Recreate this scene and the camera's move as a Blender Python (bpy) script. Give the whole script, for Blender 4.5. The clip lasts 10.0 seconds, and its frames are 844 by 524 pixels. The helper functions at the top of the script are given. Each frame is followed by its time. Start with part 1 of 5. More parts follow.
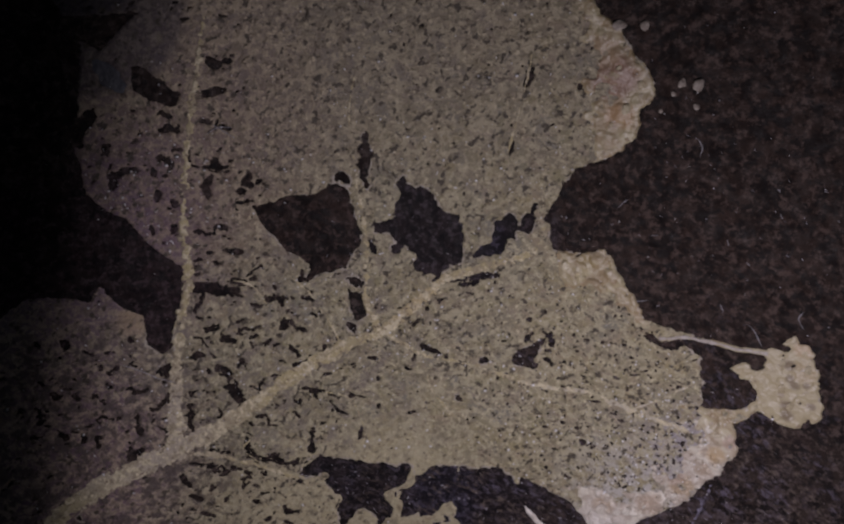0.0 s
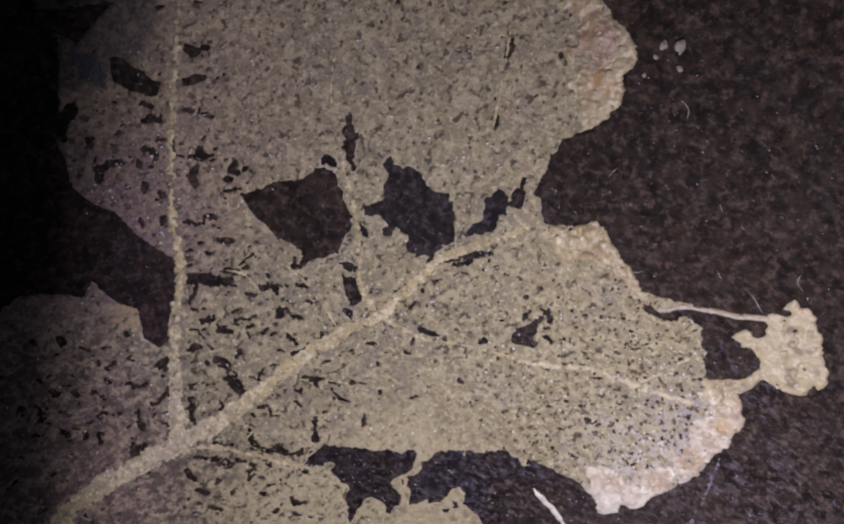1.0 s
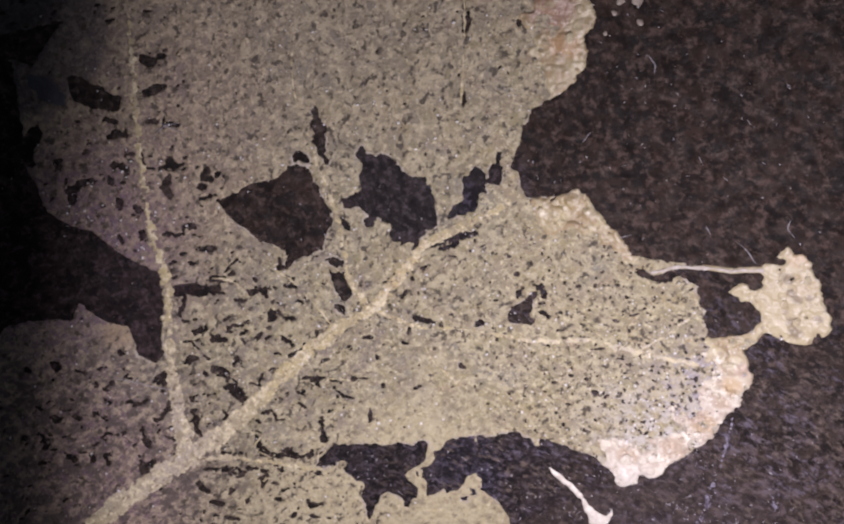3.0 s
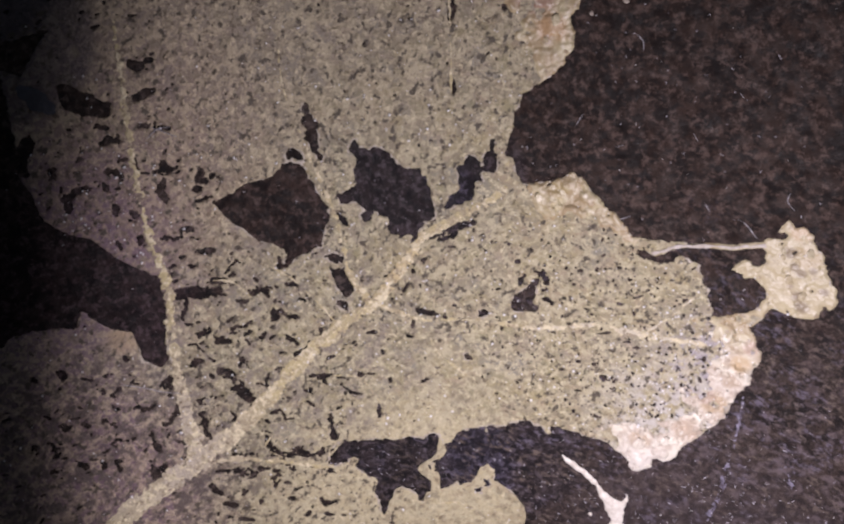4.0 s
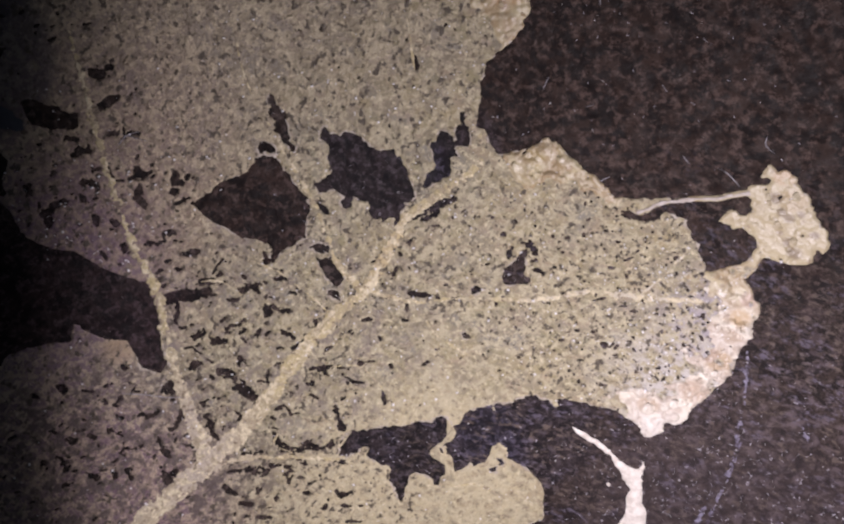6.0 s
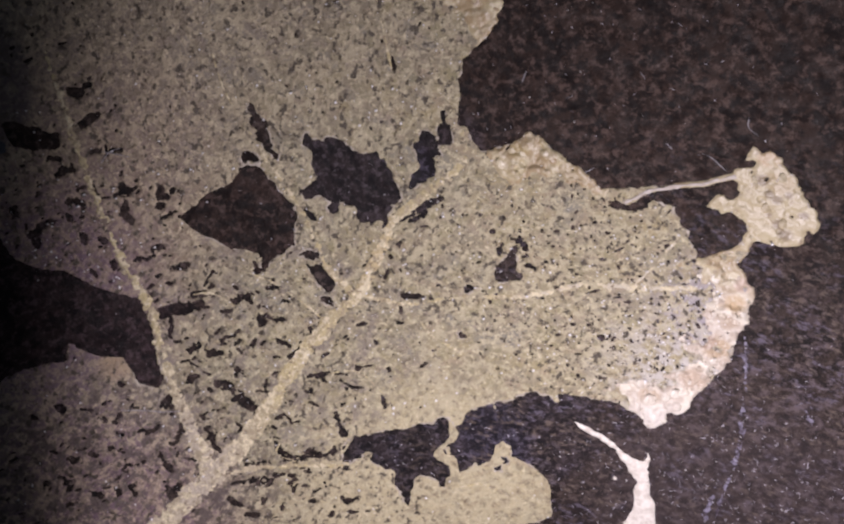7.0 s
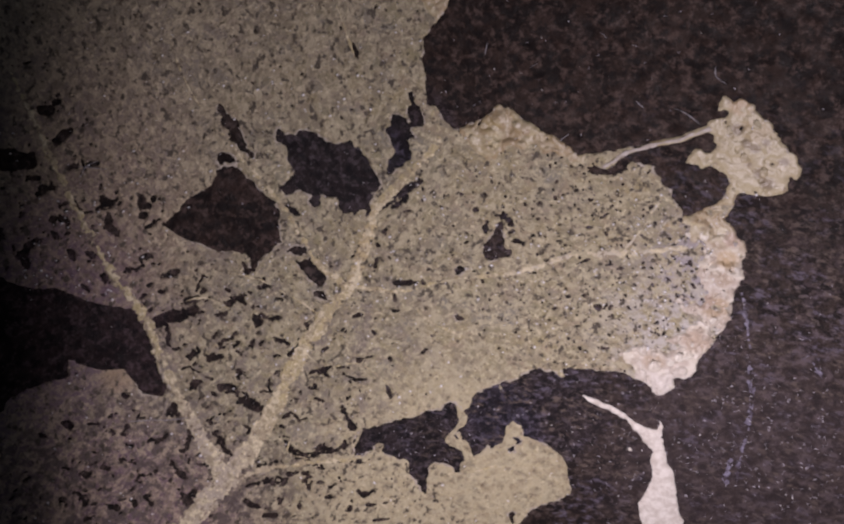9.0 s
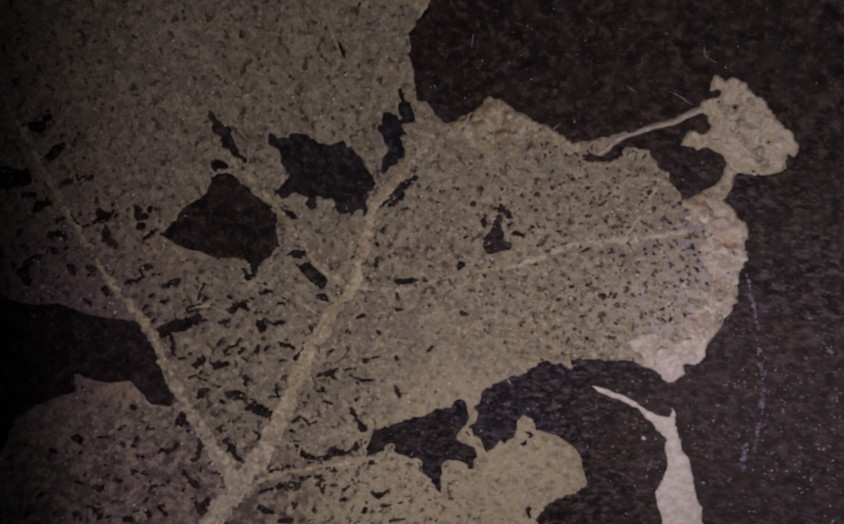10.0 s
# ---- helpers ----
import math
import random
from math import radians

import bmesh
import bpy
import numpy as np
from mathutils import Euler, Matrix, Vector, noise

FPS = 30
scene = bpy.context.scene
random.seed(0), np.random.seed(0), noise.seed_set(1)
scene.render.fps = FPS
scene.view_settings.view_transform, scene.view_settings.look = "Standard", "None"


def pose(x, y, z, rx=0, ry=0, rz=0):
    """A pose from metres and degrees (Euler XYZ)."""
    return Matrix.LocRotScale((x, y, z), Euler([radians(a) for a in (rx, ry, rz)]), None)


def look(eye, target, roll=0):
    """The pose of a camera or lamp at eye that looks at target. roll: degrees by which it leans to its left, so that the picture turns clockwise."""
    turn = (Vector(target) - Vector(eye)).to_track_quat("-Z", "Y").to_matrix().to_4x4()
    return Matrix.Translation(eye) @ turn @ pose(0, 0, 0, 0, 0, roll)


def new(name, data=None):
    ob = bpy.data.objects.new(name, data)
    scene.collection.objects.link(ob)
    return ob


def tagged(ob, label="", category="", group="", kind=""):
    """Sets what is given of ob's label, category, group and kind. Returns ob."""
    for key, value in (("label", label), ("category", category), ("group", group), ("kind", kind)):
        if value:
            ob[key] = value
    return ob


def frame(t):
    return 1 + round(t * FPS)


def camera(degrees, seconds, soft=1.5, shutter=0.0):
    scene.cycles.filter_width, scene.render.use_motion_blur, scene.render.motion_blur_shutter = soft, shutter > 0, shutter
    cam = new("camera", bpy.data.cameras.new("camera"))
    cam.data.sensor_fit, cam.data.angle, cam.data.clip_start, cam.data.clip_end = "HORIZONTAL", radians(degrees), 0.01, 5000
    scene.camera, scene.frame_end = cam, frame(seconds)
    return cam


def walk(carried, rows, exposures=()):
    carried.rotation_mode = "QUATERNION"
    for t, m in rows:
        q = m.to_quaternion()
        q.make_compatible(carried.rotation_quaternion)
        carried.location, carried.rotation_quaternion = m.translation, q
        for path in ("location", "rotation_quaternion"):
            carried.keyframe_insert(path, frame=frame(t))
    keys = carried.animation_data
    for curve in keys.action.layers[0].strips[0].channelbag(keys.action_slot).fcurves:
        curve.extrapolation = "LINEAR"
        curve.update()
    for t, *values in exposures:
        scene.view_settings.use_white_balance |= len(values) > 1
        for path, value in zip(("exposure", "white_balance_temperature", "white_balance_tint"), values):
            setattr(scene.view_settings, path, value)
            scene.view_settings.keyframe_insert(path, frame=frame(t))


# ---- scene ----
# ---- camera ----
cam = camera(47.0, 10.0, soft=2.4)
PATH = [
    (0, 0.00613, 0.04288, 0.07889, -28.45, 4.45, 0),
    (0.5, 0.00688, 0.04239, 0.07915, -28.1, 4.99, 0.03),
    (1, 0.00681, 0.04276, 0.07885, -28.37, 4.94, 0.01),
    (1.5, 0.00652, 0.04317, 0.07841, -28.67, 4.73, -0.02),
    (2, 0.00615, 0.04338, 0.07814, -28.82, 4.46, -0.03),
    (2.5, 0.00574, 0.04355, 0.07794, -28.94, 4.15, -0.04),
    (4, 0.00518, 0.04438, 0.07722, -29.56, 3.74, -0.08),
    (4.5, 0.00518, 0.04465, 0.07721, -29.77, 3.74, -0.09),
    (5, 0.00529, 0.04486, 0.07709, -29.92, 3.82, -0.11),
    (5.5, 0.00522, 0.04522, 0.07673, -30.19, 3.77, -0.12),
    (7, 0.00427, 0.0455, 0.0759, -30.42, 3.05, -0.13),
    (7.5, 0.00386, 0.04548, 0.07555, -30.42, 2.73, -0.12),
    (8, 0.0037, 0.04562, 0.0755, -30.52, 2.61, -0.13),
    (8.5, 0.00386, 0.04596, 0.07553, -30.77, 2.73, -0.15),
    (9, 0.0039, 0.04603, 0.07564, -30.83, 2.77, -0.15),
    (9.5, 0.00376, 0.04618, 0.07546, -30.94, 2.65, -0.15),
    (10, 0.00356, 0.04635, 0.075, -31.08, 2.49, -0.16),
]
# seconds, stops, kelvin, tint: the picture fades in, and fades out slightly warmer
EXPOSURES = [(0.0, -1.33, 6320, 10), (0.5, -0.84, 6320, 10), (1.0, -0.44, 6330, 10), (1.5, -0.11, 6370, 10), (2.0, -0.03, 6400, 10), (2.5, 0.03, 6430, 10), (4.5, 0.03, 6480, 10), (8.0, 0.03, 6500, 10), (8.5, -0.13, 6500, 12), (9.0, -0.5, 6600, 14), (9.5, -0.91, 6700, 15), (10.0, -1.46, 6750, 16)]
walk(cam, [(t, pose(x, y, z, rx, ry, rz)) for t, x, y, z, rx, ry, rz in PATH], EXPOSURES)

# the dish slides and turns on the table: seconds, metres, degrees
TURNS = [
    (0, 0, 0, 0),
    (0.5, -0.00045, 0.00085, 1.64),
    (1, -0.00069, 0.00192, 3.11),
    (1.5, -0.00092, 0.00278, 4.6),
    (2, -0.00127, 0.00319, 6.17),
    (2.5, -0.00177, 0.00336, 7.77),
    (2.7, -0.00194, 0.00341, 8.41),
    (3.8, -0.00227, 0.00408, 11.82),
    (4, -0.00228, 0.00429, 12.38),
    (4.5, -0.00252, 0.00485, 13.79),
    (5, -0.00297, 0.00546, 15.28),
    (5.5, -0.00345, 0.00588, 16.76),
    (5.7, -0.00364, 0.00595, 17.39),
    (6.8, -0.00476, 0.00588, 20.84),
    (7, -0.00499, 0.00585, 21.46),
    (7.5, -0.00551, 0.00601, 22.98),
    (8, -0.00596, 0.00624, 24.43),
    (8.5, -0.00634, 0.00649, 25.93),
    (9, -0.00657, 0.00676, 27.36),
    (9.5, -0.00673, 0.0069, 28.86),
    (10, -0.00679, 0.00695, 30.49),
]

# ---- world and lamps ----
world = bpy.data.worlds.new("world")
scene.world = world
world.use_nodes = True
world.node_tree.nodes["Background"].inputs["Color"].default_value = (0.68, 0.77, 1.0, 1)
world.node_tree.nodes["Background"].inputs["Strength"].default_value = 0.048


def lamp(name, kind, eye, target, energy, colour):
    data = bpy.data.lights.new(name, kind)
    data.energy, data.color = energy, colour
    ob = new(name, data)
    ob.matrix_world = look(eye, target)
    return data


# unseen lamp added past the view's near side; its cone edge darkens one side
LAMP_EYE, LAMP_WAY = Vector((0.0112, -0.0114, 0.0430)), Vector((0.550, -0.215, -0.807))
key = lamp("unseen_key_lamp", "SPOT", LAMP_EYE, LAMP_EYE + 0.05 * LAMP_WAY, 0.103, (1.0, 0.889, 0.972))
key.spot_size, key.spot_blend, key.shadow_soft_size = radians(179.5), 0.185, 0.002


# ---- the dish's hollow, in millimetres ----
MM = 0.001


def hollow(x, y):
    return 0.00791 * x * x + 0.0007 * x * y + 0.00151 * y * y


# ---- materials ----
def material(name, rough=0.5, metal=0.0):
    mat = bpy.data.materials.new(name)
    mat.use_nodes = True
    bsdf = mat.node_tree.nodes["Principled BSDF"]
    bsdf.inputs["Roughness"].default_value, bsdf.inputs["Metallic"].default_value = rough, metal
    return mat, mat.node_tree, bsdf


def noise_node(tree, size, detail=3.0, rough=0.6, stretch=(1, 1, 1), turn=0.0):
    """Noise with features of that many metres, in the object's own space, drawn out by stretch along axes turned by that angle."""
    co = tree.nodes.new("ShaderNodeTexCoord")
    mp = tree.nodes.new("ShaderNodeMapping")
    mp.vector_type = "TEXTURE"
    mp.inputs["Scale"].default_value = stretch
    mp.inputs["Rotation"].default_value = (0, 0, radians(turn))
    tree.links.new(co.outputs["Object"], mp.inputs["Vector"])
    n = tree.nodes.new("ShaderNodeTexNoise")
    n.inputs["Scale"].default_value = 1 / size
    n.inputs["Detail"].default_value, n.inputs["Roughness"].default_value = detail, rough
    tree.links.new(mp.outputs["Vector"], n.inputs["Vector"])
    return n.outputs["Fac"]


def cells_node(tree, size, warp=0.4):
    """Distance to the nearest wall of a net of cells that many metres wide, 0 on the walls, in cell widths."""
    co = tree.nodes.new("ShaderNodeTexCoord")
    n = tree.nodes.new("ShaderNodeTexNoise")
    n.inputs["Scale"].default_value, n.inputs["Detail"].default_value = 0.9 / size, 2
    tree.links.new(co.outputs["Object"], n.inputs["Vector"])
    mv = tree.nodes.new("ShaderNodeVectorMath")
    mv.operation = "MULTIPLY_ADD"
    mv.inputs[1].default_value = (warp * 2 * size,) * 3
    tree.links.new(n.outputs["Color"], mv.inputs[0])
    tree.links.new(co.outputs["Object"], mv.inputs[2])
    v = tree.nodes.new("ShaderNodeTexVoronoi")
    v.voronoi_dimensions, v.feature = "2D", "DISTANCE_TO_EDGE"
    v.inputs["Scale"].default_value = 1 / size
    tree.links.new(mv.outputs[0], v.inputs["Vector"])
    return v.outputs["Distance"]


def steps(tree, fac, lo, hi):
    n = tree.nodes.new("ShaderNodeMapRange")
    n.interpolation_type = "SMOOTHSTEP"
    n.inputs["From Min"].default_value, n.inputs["From Max"].default_value = lo, hi
    tree.links.new(fac, n.inputs["Value"])
    return n.outputs["Result"]


def mixed(tree, fac, a, b):
    n = tree.nodes.new("ShaderNodeMix")
    n.data_type = "RGBA"
    for value, slot in ((fac, 0), (a, 6), (b, 7)):
        if isinstance(value, (tuple, float, int)):
            n.inputs[slot].default_value = (*value, 1) if isinstance(value, tuple) else value
        else:
            tree.links.new(value, n.inputs[slot])
    return n.outputs[2]


def times(tree, a, b):
    n = tree.nodes.new("ShaderNodeMath")
    n.operation = "MULTIPLY"
    for slot, value in enumerate((a, b)):
        if isinstance(value, (float, int)):
            n.inputs[slot].default_value = value
        else:
            tree.links.new(value, n.inputs[slot])
    return n.outputs[0]


def tinted(tree, fac, col, tint):
    """A transparent tint: the colour under it still shows."""
    n = tree.nodes.new("ShaderNodeMix")
    n.data_type, n.blend_type = "RGBA", "MULTIPLY"
    n.inputs[7].default_value = (*tint, 1)
    tree.links.new(fac, n.inputs[0])
    tree.links.new(col, n.inputs[6])
    return n.outputs[2]


def near(tree, x, y, r0, r1):
    """1 within r0 metres of a place on the dish, 0 past r1."""
    co = tree.nodes.new("ShaderNodeTexCoord")
    d = tree.nodes.new("ShaderNodeVectorMath")
    d.operation = "DISTANCE"
    d.inputs[1].default_value = (x, y, hollow(x / MM, y / MM) * MM)
    tree.links.new(co.outputs["Object"], d.inputs[0])
    return steps(tree, d.outputs["Value"], r1, r0)


def bumped(tree, bsdf, fac, height, strength=1.0):
    b = tree.nodes.new("ShaderNodeBump")
    b.inputs["Distance"].default_value, b.inputs["Strength"].default_value = height, strength
    tree.links.new(fac, b.inputs["Height"])
    tree.links.new(b.outputs["Normal"], bsdf.inputs["Normal"])


def grained(t, col, pale, dark):
    """Fine pale and dark grains over a colour."""
    col = mixed(t, times(t, steps(t, noise_node(t, 0.0009, 4, 0.74), 0.48, 0.56), 0.95), col, pale)
    col = mixed(t, times(t, steps(t, noise_node(t, 0.0010, 4, 0.72), 0.49, 0.38), 0.85), col, tuple(0.42 * a + 0.58 * b for a, b in zip(pale, dark)))
    col = mixed(t, times(t, steps(t, noise_node(t, 0.00065, 3, 0.65), 0.43, 0.33), 0.9), col, dark)
    return mixed(t, times(t, steps(t, noise_node(t, 0.0005, 3, 0.65), 0.57, 0.68), 0.9), col, tuple(min(0.8, 1.4 * c) for c in pale))


def leaf_film():
    mat, t, bsdf = material("leaf_film", 0.5)
    bsdf.inputs["Specular IOR Level"].default_value = 0.4
    col = mixed(t, steps(t, noise_node(t, 0.0026, 4, 0.65), 0.38, 0.62), (0.300, 0.261, 0.146), (0.217, 0.203, 0.163))
    col = mixed(t, times(t, steps(t, noise_node(t, 0.009, 3), 0.46, 0.66), 0.6), col, (0.338, 0.28, 0.15))
    col = mixed(t, times(t, steps(t, noise_node(t, 0.0017, 3, 0.6), 0.44, 0.62), 0.55), col, (0.315, 0.250, 0.185))
    col = mixed(t, times(t, steps(t, noise_node(t, 0.0021, 3, 0.6), 0.46, 0.60), 0.55), col, (0.262, 0.240, 0.132))
    col = mixed(t, times(t, near(t, -0.027, 0.014, 0.008, 0.025), 0.75), col, (0.238, 0.182, 0.160))
    rotted = steps(t, noise_node(t, 0.003, 3), 0.20, 0.5)
    col = mixed(t, times(t, near(t, -0.030, 0.004, 0.005, 0.016), rotted), col, (0.245, 0.192, 0.208))
    col = mixed(t, times(t, near(t, -0.038, -0.018, 0.010, 0.022), rotted), col, (0.185, 0.136, 0.148))
    col = mixed(t, times(t, near(t, -0.008, 0.030, 0.006, 0.026), 0.65), col, (0.245, 0.220, 0.172))
    col = mixed(t, times(t, near(t, -0.007, -0.033, 0.010, 0.018), 0.85), col, (0.45, 0.39, 0.245))
    col = grained(t, col, (0.415, 0.372, 0.250), (0.105, 0.082, 0.056))
    col = mixed(t, times(t, times(t, near(t, -0.005, -0.034, 0.010, 0.018), steps(t, noise_node(t, 0.0011, 4, 0.7), 0.45, 0.60)), 0.4), col, (0.56, 0.50, 0.335))
    lumps = times(t, near(t, 0.0, -0.034, 0.008, 0.012), steps(t, noise_node(t, 0.0013, 3, 0.65), 0.50, 0.38))
    col = mixed(t, times(t, lumps, 0.4), col, (0.26, 0.205, 0.13))
    net = times(t, steps(t, cells_node(t, 0.0011, 0.5), 0.16, 0.02), steps(t, noise_node(t, 0.002, 2), 0.38, 0.60))
    col = mixed(t, times(t, net, 0.55), col, (0.46, 0.405, 0.275))
    # bluish and mauve tints, deepest at the upper left
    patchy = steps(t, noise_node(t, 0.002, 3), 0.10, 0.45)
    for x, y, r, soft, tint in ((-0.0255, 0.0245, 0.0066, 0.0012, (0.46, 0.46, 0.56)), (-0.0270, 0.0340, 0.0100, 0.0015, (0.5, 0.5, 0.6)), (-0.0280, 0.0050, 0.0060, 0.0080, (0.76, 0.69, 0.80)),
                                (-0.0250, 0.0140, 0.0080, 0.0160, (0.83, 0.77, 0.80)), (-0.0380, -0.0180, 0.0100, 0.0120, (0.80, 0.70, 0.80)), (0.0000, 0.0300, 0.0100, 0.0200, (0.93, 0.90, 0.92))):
        col = tinted(t, times(t, near(t, x, y, r, r + soft), patchy), col, tint)
    pale = times(t, near(t, 0.0235, -0.0245, 0.002, 0.013), steps(t, noise_node(t, 0.0012, 4, 0.7), 0.40, 0.60))
    col = mixed(t, times(t, pale, 0.85), col, (0.545, 0.52, 0.50))
    grey = times(t, near(t, 0.0265, -0.0165, 0.002, 0.008), steps(t, noise_node(t, 0.0011, 4, 0.7), 0.47, 0.57))
    col = mixed(t, times(t, grey, 0.75), col, (0.33, 0.305, 0.35))
    col = mixed(t, times(t, near(t, *FLAKE, 0.0006, 0.0022), 0.6), col, (0.44, 0.33, 0.20))
    blotch = times(t, steps(t, noise_node(t, 0.0013, 4, 0.7), 0.53, 0.42), near(t, -0.033, -0.019, 0.012, 0.020))
    col = mixed(t, times(t, blotch, 0.85), col, (0.085, 0.065, 0.06))
    smudge = times(t, steps(t, noise_node(t, 0.0016, 4, 0.7), 0.50, 0.62), near(t, -0.013, -0.010, 0.010, 0.018))
    col = mixed(t, times(t, smudge, 0.55), col, (0.16, 0.135, 0.125))
    pits = steps(t, noise_node(t, 0.00062, 2.5, 0.6, (1.0, 1.3, 1.0), -30), 0.436, 0.345)
    pits = times(t, pits, steps(t, near(t, 0.001, -0.034, 0.006, 0.010), 1.3, 0.1))
    sound = steps(t, near(t, -0.001, -0.0195, 0.004, 0.011), 1.0, 0.15)
    col = mixed(t, times(t, times(t, pits, sound), 0.95), col, (0.058, 0.046, 0.033))
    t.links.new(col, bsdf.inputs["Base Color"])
    bumped(t, bsdf, noise_node(t, 0.0005, 4, 0.7), 0.00022, 1.0)
    return mat


def vein_film():
    mat, t, bsdf = material("vein_film", 0.55)
    bsdf.inputs["Specular IOR Level"].default_value = 0.35
    col = mixed(t, steps(t, noise_node(t, 0.0018, 4, 0.65), 0.40, 0.60), (0.470, 0.400, 0.222), (0.355, 0.305, 0.185))
    col = mixed(t, times(t, near(t, -0.027, -0.016, 0.003, 0.013), 0.7), col, (0.45, 0.395, 0.355))
    col = mixed(t, times(t, near(t, -0.001, -0.004, 0.001, 0.006), 0.6), col, (0.50, 0.40, 0.23))
    col = mixed(t, times(t, near(t, 0.019, -0.014, 0.006, 0.014), 0.8), col, (0.52, 0.48, 0.40))
    col = grained(t, col, (0.58, 0.51, 0.35), (0.17, 0.13, 0.085))
    col = mixed(t, times(t, steps(t, noise_node(t, 0.0009, 3, 0.6), 0.56, 0.66), 0.7), col, (0.68, 0.615, 0.43))
    t.links.new(col, bsdf.inputs["Base Color"])
    bumped(t, bsdf, noise_node(t, 0.0005, 4, 0.7), 0.0002, 1.0)
    return mat


# stained patches of the crust: place and size in millimetres, colour
AMBER = [(15.6, 19.0, 2.6, (0.27, 0.165, 0.12)), (16.4, 15.8, 1.6, (0.4, 0.26, 0.14)), (14.6, 21.0, 1.8, (0.34, 0.25, 0.155)), (27.9, -15.8, 1.2, (0.46, 0.345, 0.205)), (25.5, -20.4, 1.7, (0.43, 0.33, 0.22)),
         (24.8, -19.6, 1.2, (0.37, 0.28, 0.22)), (28.8, -14.0, 1.0, (0.47, 0.36, 0.29)), (23.0, -23.6, 1.8, (0.47, 0.375, 0.29)), (18.6, -25.2, 1.5, (0.48, 0.385, 0.285)), (27.0, -17.8, 1.0, (0.4, 0.32, 0.24)),
         (16.85, -2.05, 1.1, (0.265, 0.2, 0.15)), (15.5, -0.4, 1.0, (0.32, 0.245, 0.145)), (18.3, -1.2, 0.9, (0.37, 0.305, 0.185)), (14.9, 1.6, 1.1, (0.34, 0.27, 0.135)), (33.2, -4.6, 1.4, (0.4, 0.325, 0.2)),
         (32.85, -2.4, 1.1, (0.46, 0.35, 0.22))]
# small brown dimples of the crust
DIMPLES = [(32.07, -4.26, 0.5), (32.77, -6.05, 0.45), (32.49, -8.33, 0.5), (32.68, -9.33, 0.55), (32.33, -5.58, 0.4), (33.57, -5.76, 0.35), (34.26, -7.69, 0.35)]
FLAKE = (-0.0261, -0.0042)


def crust_stuff():
    mat, t, bsdf = material("leaf_crust", 0.42)
    tip = near(t, 0.025, -0.025, 0.007, 0.015)
    col = mixed(t, steps(t, noise_node(t, 0.0019, 2, 0.5), 0.37, 0.55), mixed(t, tip, (0.45, 0.395, 0.245), (0.69, 0.64, 0.545)), mixed(t, tip, (0.33, 0.255, 0.145), (0.485, 0.42, 0.35)))
    cells = cells_node(t, 0.0013, 0.35)
    col = mixed(t, times(t, steps(t, cells, 0.20, 0.02), 0.35), col, mixed(t, tip, (0.54, 0.49, 0.35), (0.72, 0.69, 0.62)))
    col = mixed(t, times(t, near(t, 0.032, -0.006, 0.004, 0.007), 0.8), col, (0.44, 0.385, 0.25))
    soft = steps(t, noise_node(t, 0.0014, 3, 0.6), 0.30, 0.46)
    for x, y, size, tint in AMBER:
        col = mixed(t, times(t, times(t, near(t, x * 0.001, y * 0.001, 0.5 * size * 0.001, size * 0.001), soft), 0.85), col, tint)
    for x, y, size in DIMPLES:
        col = mixed(t, times(t, near(t, x * 0.001, y * 0.001, 0.6 * size * 0.001, 1.5 * size * 0.001), 0.85), col, (0.215, 0.170, 0.115))
    col = mixed(t, times(t, near(t, 0.0180, -0.0300, 0.002, 0.006), 0.75), col, (0.72, 0.68, 0.63))
    col = mixed(t, times(t, steps(t, noise_node(t, 0.0009, 3, 0.6), 0.42, 0.30), 0.6), col, (0.25, 0.19, 0.135))
    col = mixed(t, times(t, steps(t, noise_node(t, 0.0006, 3, 0.6), 0.58, 0.70), 0.5), col, (0.68, 0.63, 0.52))
    t.links.new(col, bsdf.inputs["Base Color"])
    bumped(t, bsdf, noise_node(t, 0.0006, 3, 0.6), 0.00016, 0.9)
    return mat


def blister_stuff(name, pale, tan):
    """Waxy blisters, each a little paler or browner than the next."""
    mat, t, bsdf = material(name, 0.36)
    info = t.nodes.new("ShaderNodeObjectInfo")
    col = mixed(t, steps(t, info.outputs["Random"], 0.15, 0.95), pale, tan)
    col = mixed(t, times(t, steps(t, noise_node(t, 0.0009, 3, 0.6), 0.45, 0.62), 0.5), col, tuple(0.72 * c for c in tan))
    t.links.new(col, bsdf.inputs["Base Color"])
    bumped(t, bsdf, noise_node(t, 0.0007, 3, 0.6), 0.00012, 0.8)
    return mat


